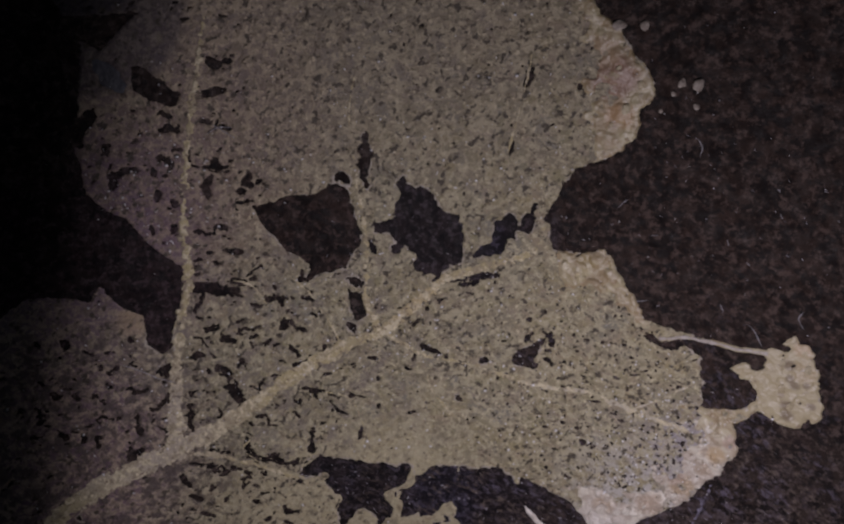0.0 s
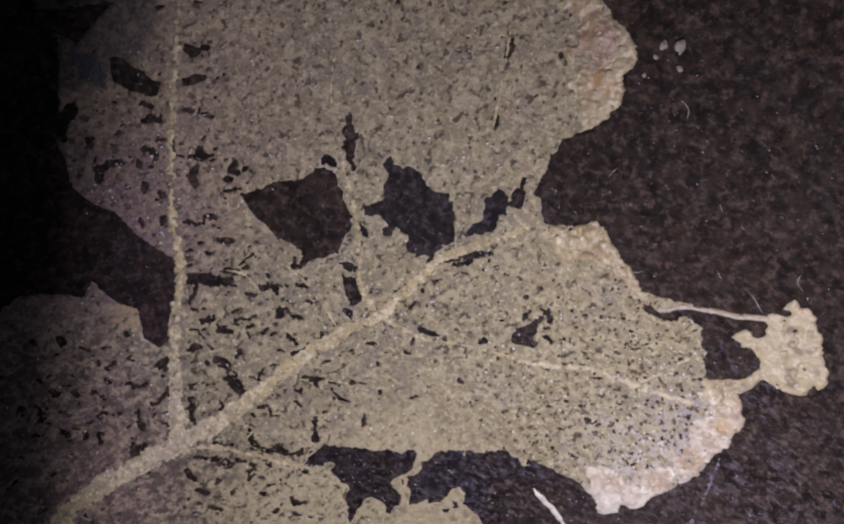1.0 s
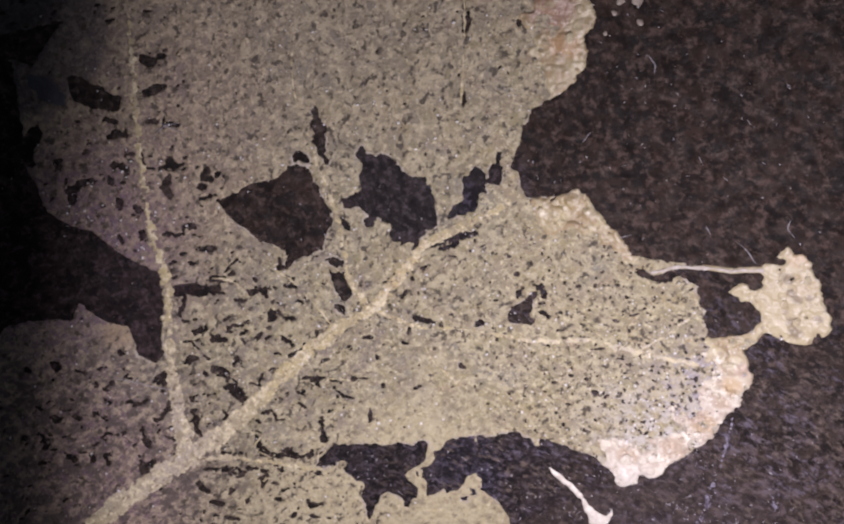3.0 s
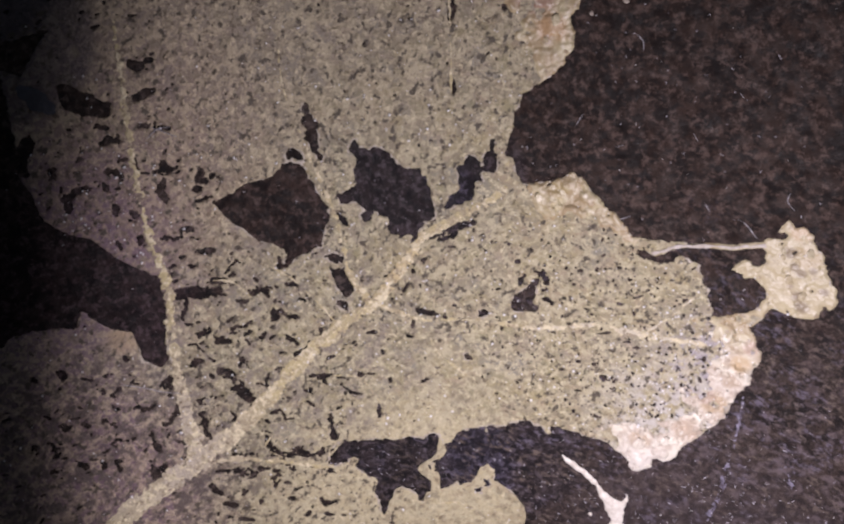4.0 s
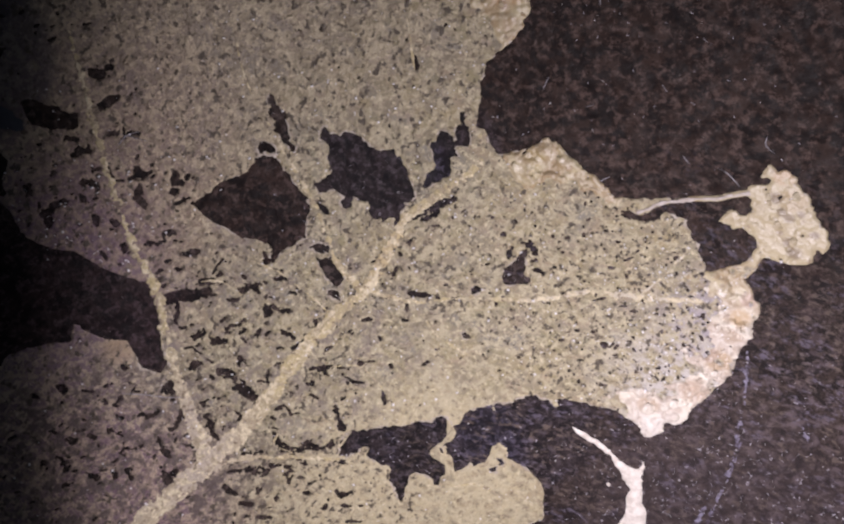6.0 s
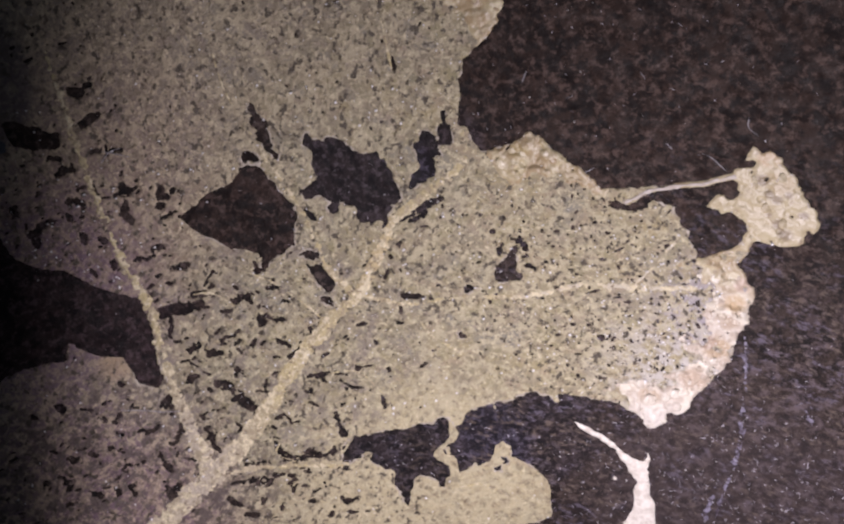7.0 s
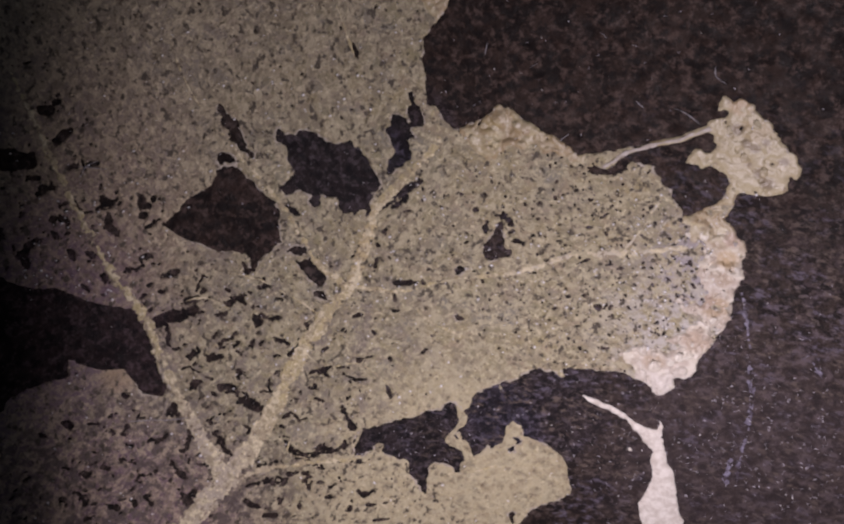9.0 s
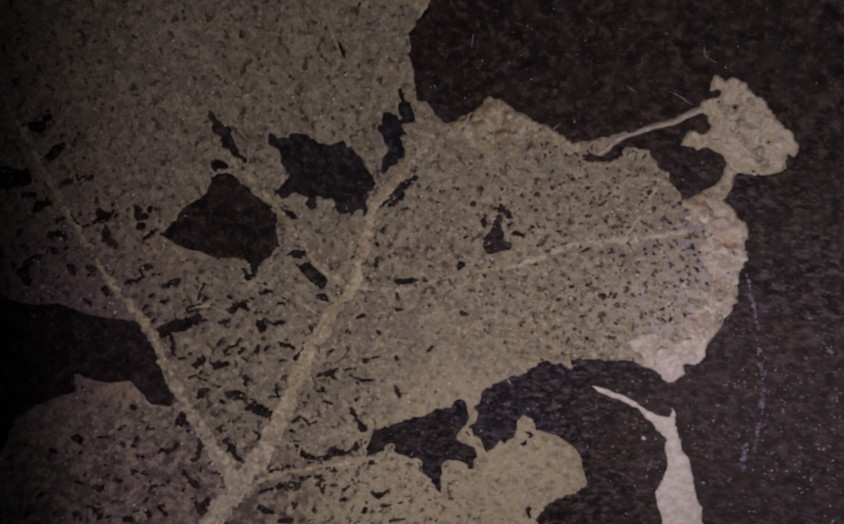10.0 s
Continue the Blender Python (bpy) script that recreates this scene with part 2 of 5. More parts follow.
def dark_glaze():
    mat, t, bsdf = material("dark_glaze", 0.5)
    bsdf.inputs["Specular IOR Level"].default_value = 0.14
    col = mixed(t, steps(t, noise_node(t, 0.006, 4, 0.65), 0.38, 0.62), (0.0150, 0.0098, 0.0084), (0.0245, 0.0166, 0.0138))
    col = mixed(t, times(t, steps(t, noise_node(t, 0.0019, 4, 0.7), 0.49, 0.60), 0.8), col, (0.038, 0.0265, 0.0225))
    col = mixed(t, times(t, steps(t, noise_node(t, 0.0015, 4, 0.7), 0.50, 0.40), 0.85), col, (0.0062, 0.0042, 0.0042))
    grain = noise_node(t, 0.00075, 5, 0.75)
    col = mixed(t, times(t, steps(t, grain, 0.51, 0.62), 0.9), col, (0.078, 0.059, 0.053))
    col = mixed(t, times(t, steps(t, noise_node(t, 0.0008, 4, 0.7), 0.48, 0.38), 0.8), col, (0.0050, 0.0042, 0.0046))
    # violet cast beside the midrib
    cool = steps(t, noise_node(t, 0.004, 3, 0.6), 0.15, 0.45)
    for x, y, r in ((0.001, 0.003, 0.006), (0.008, 0.004, 0.004), (-0.003, -0.026, 0.008), (0.006, -0.027, 0.006)):
        col = tinted(t, times(t, near(t, x, y, r, 1.25 * r), cool), col, (0.92, 1.0, 1.27))
    col = tinted(t, near(t, -0.028, 0.001, 0.008, 0.013), col, (0.86, 0.78, 0.98))
    col = tinted(t, near(t, -0.0104, 0.0036, 0.005, 0.008), col, (0.92, 0.83, 0.82))
    # rust brown glaze over one quarter
    col = tinted(t, near(t, 0.030, 0.012, 0.012, 0.032), col, (1.08, 0.97, 0.92))
    # pale flecks, and the lamp's sheen painted in as speckle and flat tone
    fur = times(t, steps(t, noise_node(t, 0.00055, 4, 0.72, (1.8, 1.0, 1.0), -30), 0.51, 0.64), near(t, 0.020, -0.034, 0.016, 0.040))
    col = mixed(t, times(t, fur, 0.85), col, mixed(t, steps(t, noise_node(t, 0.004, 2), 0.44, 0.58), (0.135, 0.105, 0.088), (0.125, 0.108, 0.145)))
    painted_sheen = times(t, near(t, 0.032, -0.038, 0.010, 0.030), steps(t, noise_node(t, 0.0012, 4, 0.75), 0.48, 0.64))
    col = mixed(t, times(t, painted_sheen, 0.75), col, (0.125, 0.098, 0.105))
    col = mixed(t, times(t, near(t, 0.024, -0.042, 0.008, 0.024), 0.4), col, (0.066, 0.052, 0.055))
    t.links.new(col, bsdf.inputs["Base Color"])
    t.links.new(steps(t, noise_node(t, 0.0012, 4, 0.7), -0.1, 0.95), bsdf.inputs["Roughness"])
    bumped(t, bsdf, noise_node(t, 0.0006, 4, 0.75), 0.00016, 1.0)
    return mat


def plain(name, a, b, size, rough=0.6):
    mat, t, bsdf = material(name, rough)
    t.links.new(mixed(t, steps(t, noise_node(t, size, 4, 0.65), 0.35, 0.65), a, b), bsdf.inputs["Base Color"])
    bumped(t, bsdf, noise_node(t, size / 3, 3), size * 0.1, 0.5)
    return mat


LEAF, VEIN, CRUST, GLAZE = leaf_film(), vein_film(), crust_stuff(), dark_glaze()
TABLE = plain("black_felt", (0.012, 0.012, 0.013), (0.025, 0.024, 0.025), 0.0015, 0.9)
BONE = plain("pale_stem", (0.58, 0.53, 0.47), (0.80, 0.76, 0.70), 0.0009)
LINT = plain("lint", (0.20, 0.19, 0.21), (0.42, 0.41, 0.45), 0.0004)
GREY = plain("pale_crumb", (0.22, 0.18, 0.15), (0.40, 0.35, 0.30), 0.0006)
SCRATCHED = plain("scratched_glaze", (0.25, 0.235, 0.32), (0.05, 0.037, 0.052), 0.0007, 0.4)
SINEW = plain("pale_sinew", (0.36, 0.31, 0.26), (0.50, 0.46, 0.43), 0.0006)
FLECK = plain("pale_flecks", (0.10, 0.09, 0.11), (0.62, 0.60, 0.68), 0.0014, 0.4)
RIM = plain("torn_rim", (0.33, 0.29, 0.23), (0.43, 0.385, 0.325), 0.0012, 0.5)
MEMBRANE = plain("dark_membrane", (0.026, 0.028, 0.038), (0.048, 0.050, 0.066), 0.0016, 0.5)
BLISTER_TAN = blister_stuff("tan_blister", (0.52, 0.460, 0.305), (0.33, 0.250, 0.140))
BLISTER_CREAM = blister_stuff("cream_blister", (0.49, 0.435, 0.30), (0.43, 0.36, 0.23))
BLISTER_PALE = blister_stuff("pale_blister", (0.72, 0.68, 0.595), (0.46, 0.385, 0.310))
SPARK = plain("dust_glints", (0.75, 0.74, 0.76), (0.9, 0.9, 0.92), 0.0002, 0.25)

def part(name, bm, mat, parent=None, label=""):
    mesh = bpy.data.meshes.new(name)
    bm.to_mesh(mesh)
    bm.free()
    return mesh_part(name, mesh, mat, parent, label)


def mesh_part(name, mesh, mat, parent=None, label=""):
    mesh.materials.append(mat)
    mesh.polygons.foreach_set("use_smooth", np.ones(len(mesh.polygons), dtype=bool))
    ob = new(name, mesh)
    ob.parent = parent
    return tagged(ob, label)


def quads(name, verts, faces):
    """A mesh from arrays of vertices (in millimetres) and quads."""
    mesh = bpy.data.meshes.new(name)
    mesh.vertices.add(len(verts))
    mesh.vertices.foreach_set("co", (np.asarray(verts) * MM).ravel())
    mesh.loops.add(len(faces) * 4)
    mesh.loops.foreach_set("vertex_index", np.asarray(faces, dtype=np.int32).ravel())
    mesh.polygons.add(len(faces))
    mesh.polygons.foreach_set("loop_start", np.arange(len(faces), dtype=np.int32) * 4)
    mesh.update(calc_edges=True)
    return mesh


# ---- table ----
def build_table():
    bm = bmesh.new()
    bmesh.ops.create_cube(bm, size=1, matrix=Matrix.Translation((0, 0, -0.0325)) @ Matrix.Diagonal((0.34, 0.30, 0.04, 1)))
    bmesh.ops.bevel(bm, geom=bm.edges[:], offset=0.004, segments=2, affect="EDGES")
    tagged(part("table", bm, TABLE), "black felt-covered tabletop under the dish", "table", kind="structure")


# ---- dish ----
HALF_X, HALF_Y = 60.0, 78.0


def build_dish():
    dish = new("dish")
    tagged(dish, "dark brown-black speckled stoneware dish, softly hollowed and lightly scratched", "dish")
    turn = np.linspace(0, 2 * np.pi, 241)[:-1]
    rings = []
    for r in np.linspace(0.0002, 1, 90):
        x, y = HALF_X * r * np.cos(turn), HALF_Y * r * np.sin(turn)
        rings.append(np.stack([x, y, hollow(x, y)], 1))
    x, y = HALF_X * np.cos(turn), HALF_Y * np.sin(turn)
    rim = hollow(x, y)
    for out, up in ((1.006, 0.5), (1.02, 1.2), (1.04, 1.2), (1.055, 0.3), (1.06, -1.0), (1.05, -2.6)):
        rings.append(np.stack([x * out, y * out, rim + up], 1))
    for r in np.linspace(1.0, 0.5, 24):
        rings.append(np.stack([x * r, y * r, hollow(x * r, y * r) - 5.0], 1))
    for r, z in ((0.5, -12.0), (0.49, -12.5), (0.45, -12.5), (0.44, -12.0), (0.44, -6.0), (0.2, -5.5), (0.01, -5.5)):
        rings.append(np.stack([x * r, y * r, np.full_like(x, z)], 1))
    n = len(turn)
    i, j = np.meshgrid(np.arange(len(rings) - 1), np.arange(n), indexing="ij")
    a, b = i * n + j, i * n + (j + 1) % n
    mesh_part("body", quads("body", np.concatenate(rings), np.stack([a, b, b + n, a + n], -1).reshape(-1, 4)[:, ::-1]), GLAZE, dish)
    for line in SCRATCHES:
        px, py = zip(*line)
        gx, gy = np.arange(min(px) - 1, max(px) + 1, 0.06), np.arange(min(py) - 1, max(py) + 1, 0.06)
        x, y = np.meshgrid(gx, gy, indexing="ij")
        s = strip(line, x, y, (0.07, 0.16, 0.15, 0.08)) + 0.12 * ripple(x, y, 1.3, 61) + 0.14 * ripple(x, y, 0.5, 62) + 0.16 * ripple(x, y, 0.2, 63)
        film("scratch", gx, gy, s, 0.03, SCRATCHED, dish, "broken pale violet scratch")
    return dish


# ---- fields for thin films ----
LATTICES = {}


def ripple(x, y, size, seed):
    """Smooth value noise, -1 to 1, with features of that many millimetres."""
    if (size, seed) not in LATTICES:
        LATTICES[size, seed] = np.random.RandomState(seed).uniform(-1, 1, (int(140 / size) + 3, int(140 / size) + 3))
    lattice = LATTICES[size, seed]
    u, v = (x + 70) / size, (y + 70) / size
    i, j = u.astype(int), v.astype(int)
    f, g = u - i, v - j
    f, g = f * f * (3 - 2 * f), g * g * (3 - 2 * g)
    return (lattice[i, j] * (1 - f) + lattice[i + 1, j] * f) * (1 - g) + (lattice[i, j + 1] * (1 - f) + lattice[i + 1, j + 1] * f) * g


def inside(points, x, y):
    """Signed distance to an outline, positive within."""
    d, odd = np.full(x.shape, 1e9), np.zeros(x.shape, bool)
    for (ax, ay), (bx, by) in zip(points, points[1:] + points[:1]):
        ex, ey = bx - ax, by - ay
        h = np.clip(((x - ax) * ex + (y - ay) * ey) / (ex * ex + ey * ey + 1e-9), 0, 1)
        d = np.minimum(d, (x - ax - h * ex) ** 2 + (y - ay - h * ey) ** 2)
        if abs(ey) > 1e-9:
            odd ^= ((ay > y) != (by > y)) & (x < ax + (y - ay) * ex / ey)
    return np.where(odd, 1, -1) * np.sqrt(d)


def along(points, x, y, half):
    """Signed distance to a strip round a line, positive within."""
    d = np.full(x.shape, 1e9)
    for (ax, ay), (bx, by) in zip(points, points[1:]):
        ex, ey = bx - ax, by - ay
        h = np.clip(((x - ax) * ex + (y - ay) * ey) / (ex * ex + ey * ey + 1e-9), 0, 1)
        d = np.minimum(d, (x - ax - h * ex) ** 2 + (y - ay - h * ey) ** 2)
    return half - np.sqrt(d)


def strip(points, x, y, widths):
    """Like along, with the strip's width changing from end to end."""
    best, half = np.full(x.shape, 1e9), np.zeros(x.shape)
    count = len(points) - 1
    for k, ((ax, ay), (bx, by)) in enumerate(zip(points, points[1:])):
        ex, ey = bx - ax, by - ay
        h = np.clip(((x - ax) * ex + (y - ay) * ey) / (ex * ex + ey * ey + 1e-9), 0, 1)
        d = (x - ax - h * ex) ** 2 + (y - ay - h * ey) ** 2
        half = np.where(d < best, 0.5 * np.interp((k + h) / count, np.linspace(0, 1, len(widths)), widths), half)
        best = np.minimum(best, d)
    return half - np.sqrt(best)


def window(gx, gy, x0, x1, y0, y1):
    i0, i1 = np.searchsorted(gx, (x0, x1))
    j0, j1 = np.searchsorted(gy, (y0, y1))
    return slice(max(i0, 0), i1), slice(max(j0, 0), j1)


def film(name, gx, gy, s, height, mat, parent, label=""):
    """The sheet where s is positive, its rim drawn onto the outline; height is its top above the hollow."""
    h = gx[1] - gx[0]
    sx, sy = np.gradient(s, h)
    norm = np.sqrt(sx * sx + sy * sy) + 1e-6
    core = s > 0
    cells = (core[:-1, :-1].astype(int) + core[1:, :-1] + core[:-1, 1:] + core[1:, 1:]) >= 2
    x, y = np.meshgrid(gx, gy, indexing="ij")
    out = ~core
    pull = np.where(out, np.clip(-s / norm, 0, 0.9 * h), 0)
    x, y = x + pull * sx / norm, y + pull * sy / norm
    z = hollow(x, y) + np.where(out, 0.02, height)
    i, j = np.nonzero(cells)
    n = len(gy)
    corners = np.stack([i * n + j, (i + 1) * n + j, (i + 1) * n + j + 1, i * n + j + 1], 1)
    used, faces = np.unique(corners, return_inverse=True)
    verts = np.stack([x.ravel()[used], y.ravel()[used], z.ravel()[used]], 1)
    return mesh_part(name, quads(name, verts, faces.reshape(-1, 4)), mat, parent, label)


def smooth_line(points, step):
    """A curve through the points, sampled every step millimetres."""
    p = np.array([points[0], *points, points[-1]], float)
    out = []
    for a, b, c, d in zip(p, p[1:], p[2:], p[3:]):
        n = max(2, int(np.hypot(*(c - b)) / step))
        t = np.linspace(0, 1, n, endpoint=False)[:, None]
        out.append(0.5 * (2 * b + (c - a) * t + (2 * a - 5 * b + 4 * c - d) * t * t + (3 * b - a - 3 * c + d) * t ** 3))
    return np.concatenate([*out, p[-1:]])


def ribbon(name, line, widths, rise, mat, parent, label="", rough=0.15, lift=0.02):
    """A half-round ridge along a line on the hollow; widths are spread along it."""
    n = len(line)
    go = np.gradient(line, axis=0)
    go /= np.linalg.norm(go, axis=1)[:, None] + 1e-9
    side = np.stack([-go[:, 1], go[:, 0]], 1)
    width = np.interp(np.linspace(0, 1, n), np.linspace(0, 1, len(widths)), widths)
    verts = []
    for k, a in enumerate(np.linspace(0, np.pi, 9)):
        sway = 1 + rough * ripple(line[:, 0], line[:, 1], 0.7, 31 + (k > 4)) + 0.8 * rough * ripple(line[:, 0], line[:, 1], 0.28, 41 + (k > 4))
        at = line + side * (np.cos(a) * width * 0.5 * sway)[:, None]
        top = lift + np.sin(a) ** 0.8 * rise * (1 + 0.5 * ripple(at[:, 0], at[:, 1], 0.5, 51))
        verts.append(np.stack([at[:, 0], at[:, 1], hollow(at[:, 0], at[:, 1]) + top], 1))
    k, i = np.meshgrid(np.arange(8), np.arange(n - 1), indexing="ij")
    a = k * n + i
    faces = np.stack([a, a + 1, a + n + 1, a + n], -1).reshape(-1, 4)[:, ::-1]
    return mesh_part(name, quads(name, np.concatenate(verts), faces), mat, parent, label)


# ---- outlines of the leaf, in millimetres on the dish ----
UPPER_EDGE = [(13.37, 24.96), (14.07, 23.95), (15.58, 23.01), (16.08, 22.34), (16.38, 21.85), (16.72, 21.44), (16.97, 20.99), (17.27, 20.58), (17.68,
    20.38), (18.02, 19.97), (18.28, 19.47), (18.59, 18.84), (18.74, 18.29), (18.74, 17.63), (18.49, 17.04), (18.06, 16.75), (17.75, 16.37), (17.9,
    15.84), (17.96, 15.26), (17.83, 14.66), (17.73, 14.01), (17.34, 13.52), (16.85, 13.1), (16.58, 12.52), (16.04, 12.01), (15.4, 11.72), (14.85,
    11.35), (13.99, 10.9), (13.29, 10.46), (12.94, 10.05), (12.77, 9.55), (12.32, 9.02), (11.89, 7.66), (11.19, 6.24), (10.89, 5.39), (11.02, 4.76),
    (11.27, 4.21), (11.49, 3.56), (11.71, 2.91), (12, 2.35)]
UPPER_REST = [(14.36, 2.4), (10.75, -0.94), (3.33, -1.73), (-4.36, -7.94), (-13.91, -13.64), (-20.32, -18.39), (-23.34, -19.02), (-24.5, -15.25),
    (-23.62, -10.67), (-22.52, -5.12), (-21.27, -0.66), (-21.53, 0.53), (-22.97, 2.04), (-24.3, 3.78), (-25.45, 5.98), (-26.88, 6.93), (-28.19, 8.88),
    (-28.15, 11.12), (-28.28, 13.11), (-27.35, 17.12), (-26.59, 21.44), (-28.5, 27.5), (-19, 35), (-4, 37.5), (10, 33.5)]
SHOULDER_EDGE = [(12, 2.35), (12.55, 2.11), (13.1, 2.08), (13.64, 2), (14.18, 2.18), (14.55, 2.43), (14.95, 2.63), (15.43, 2.77), (15.8, 3.02),
    (16.26, 3.11), (16.54, 2.72), (16.91, 2.58), (17.09, 2.15), (17.31, 1.67), (17.43, 1.1), (17.81, 0.75), (18.19, 0.41), (18.29, -0.01), (18.47,
    -0.49), (18.86, -0.74), (19.25, -1.03), (19.49, -1.47), (19.62, -1.99), (19.81, -2.43), (19.91, -2.85)]
LOBE_EDGE = [(20.27, -3.35), (20.84, -3.34), (21.48, -3.38), (22.09, -3.57), (22.91, -3.77), (23.75, -3.76), (24.58, -3.74), (24.57, -4.2), (23.89,
    -4.28), (23.22, -4.56), (22.52, -5), (21.98, -5.19), (21.49, -5), (21.07, -4.61), (20.75, -4.7), (20.44, -5), (20.75, -5.28), (21.23, -5.57),
    (21.77, -5.76), (22.19, -5.83), (22.84, -5.81), (23.49, -5.67), (23.54, -5.31), (24.06, -5.17), (24.38, -5.33), (24.75, -5.65), (25.27, -5.82),
    (25.27, -6.45), (25.54, -6.98), (25.53, -7.66), (25.82, -8.03), (25.93, -8.46), (25.79, -8.99), (25.93, -9.53), (26.08, -10.06), (26.11, -10.88),
    (26.37, -11.14), (26.88, -10.97), (27.43, -10.84), (27.99, -10.55), (28.67, -10.52), (29.21, -10.28), (29.53, -9.85), (29.85, -9.3)]
TIP_EDGE = [(30.52, -9.58), (30.15, -10.29), (29.69, -11), (29.17, -11.46), (28.66, -11.86), (28.7, -12.24), (28.98, -12.66), (29.17, -13.19), (29.15,
    -13.74), (29.4, -14.1), (29.56, -14.53), (29.49, -15.25), (29.23, -15.83), (28.8, -16.09), (28.57, -16.73), (28.51, -17.41), (28.32, -18), (27.86,
    -18.44), (27.5, -19.05), (27.09, -19.67), (26.76, -20.34), (26.61, -20.88), (26.33, -21.5), (25.87, -22.01), (25.44, -22.65), (24.93, -23.17),
    (24.31, -23.83), (23.77, -24.48), (23.11, -24.96), (22.48, -25.49), (22.01, -26.14), (21.57, -26.92), (21.01, -27.52), (20.37, -27.62), (19.92,
    -27.38), (19.41, -27.52), (19.06, -28.17), (18.73, -28.7), (18.09, -28.97), (17.43, -29.04), (17.19, -28.66), (17.22, -27.88)]
BELOW_EDGE = [(16.98, -27.49), (16.5, -27.04), (15.83, -26.52), (15.57, -26), (14.99, -25.53), (14.27, -25.25), (13.52, -25.15), (13.08, -24.74),
    (11.87, -24.27), (11.06, -23.88), (10.29, -23.81), (10.18, -24.32), (9.84, -24.68), (9.58, -24.39), (9.47, -23.93), (9.21, -23.64), (8.61,
    -23.44), (8.28, -23.02), (7.75, -23.01), (7.11, -23), (6.47, -22.97), (5.99, -23.16), (5.5, -23.41), (4.95, -23.46), (4.47, -23.18), (4.05,
    -23.31), (3.94, -24.01), (3.75, -23.91), (3.79, -23.27), (3.09, -23.21), (2.42, -23.28), (1.57, -23.38), (0.77, -23.68), (0.51, -24.28), (-0.13,
    -24.61), (-0.66, -24.69)]
RIGHT_INNER = [(-1.84, -23.65), (-3.51, -23.78), (-5.9, -23.11), (-8.08, -23.07), (-9.62, -22.44), (-12.04, -23.89), (-13.16, -24.08), (-20.46,
    -20.82), (-23.91, -19.26), (-16.06, -14.21), (-3.42, -6.96), (5.1, 0.2), (10.52, 1.59)]
LOWER_EDGE = [(-23.85, -18.96), (-20.42, -20.64), (-21.34, -20.64), (-17.42, -21.81), (-13.43, -23.13), (-10.79, -21.76), (-5.68, -23.4), (-1.99,
    -26.39), (-2.96, -30.11), (-1.92, -30.09), (-1.32, -29.96), (-0.7, -29.75), (-0.31, -29.36), (-0.07, -29.96), (0.54, -29.81), (1.22, -29.81),
    (1.61, -29.35), (2.02, -28.61), (2.36, -28.13), (2.98, -27.84), (3.3, -27.69), (3.46, -28.19), (3.76, -28.58), (3.72, -29.25), (3.46, -29.88),
    (3.73, -30.13), (4.28, -30.7), (5.19, -31.69), (5.43, -32.37), (5.77, -33.1), (6.01, -33.78), (5.94, -34.63), (5.68, -35.76), (5.33, -36.71),
    (5.21, -37.55), (4.79, -38.18), (4.21, -38.38), (3.12, -38.41), (2.1, -38.39), (1.18, -38.41), (0.23, -38.47), (-0.52, -39.08), (-1.23, -39.48),
    (-1.84, -39.7)]
LOWER_REST = [(-1.7, -40.4), (5, -45), (-6, -49), (-20, -46), (-30, -38), (-32.81, -23.77), (-29.76, -20.6), (-26.2, -19.63)]
TAG_OUT = [(30.32, -3.21), (30.7, -3.11), (31.14, -3.16), (31.62, -3), (31.9, -2.71), (31.74, -2.42), (31.41, -2.52), (31.23, -2.43), (31.45, -2.04),
    (31.8, -1.66), (31.99, -1.51), (32.26, -1.75), (32.45, -2.03), (32.77, -1.93), (33.12, -1.97), (33.28, -2.2), (33.53, -2.58), (33.67, -3.14),
    (33.81, -3.71), (34.03, -4.08), (34.25, -4.41), (34.25, -4.99), (34.32, -5.62), (34.43, -6.1), (34.57, -6.58), (34.83, -7.05), (35.04, -7.63),
    (35.03, -8.37), (34.86, -8.94), (34.59, -9.32), (34.33, -8.99), (34.07, -9.12), (33.82, -9.65), (33.75, -10.17), (33.45, -10.4)]
TAG_IN = [(32.97, -10.44), (32.45, -10.38), (31.98, -10.27), (31.42, -10.15), (31.06, -9.91), (30.7, -9.73), (30.28, -9.7), (29.92, -9.83), (29.77,
    -9.31), (30.13, -8.77), (30.19, -8.09), (30, -7.59), (29.65, -7.24), (29.33, -6.99), (29.03, -6.85), (28.71, -6.96), (28.55, -6.6), (28.09,
    -6.45), (27.8, -6.25), (28.08, -5.84), (28.42, -5.53), (28.81, -5.22), (29.18, -5.37), (29.41, -5.72), (29.7, -5.91), (30.1, -5.7), (30.31,
    -5.39), (30.32, -4.89), (30.45, -4.3), (30.18, -4)]
HOLE_SPECK = [(-7.7, 8.83), (-7.42, 9.06), (-6.82, 8.98), (-6.4, 8.65), (-6.44, 8.25), (-6.36, 7.65), (-6.93, 7.98), (-7.23, 8.22), (-7.81, 8.24),
    (-7.9, 8.53)]
HOLE_NOTCH_UPPER = [(-6.65, -1.58), (-6.26, -1.64), (-5.85, -1.99), (-5.51, -2.2), (-5.71, -2.83), (-6.23, -2.68), (-6.63, -2.33), (-6.89, -2.03),
    (-7.25, -1.86), (-7.05, -1.58)]
HOLE_NOTCH_LOWER = [(-7.19, -6.51), (-6.67, -6.54), (-6.24, -6.85), (-6.29, -7.49), (-6.52, -7.9), (-6.74, -7.6), (-7.03, -7.33), (-7.28, -6.96)]
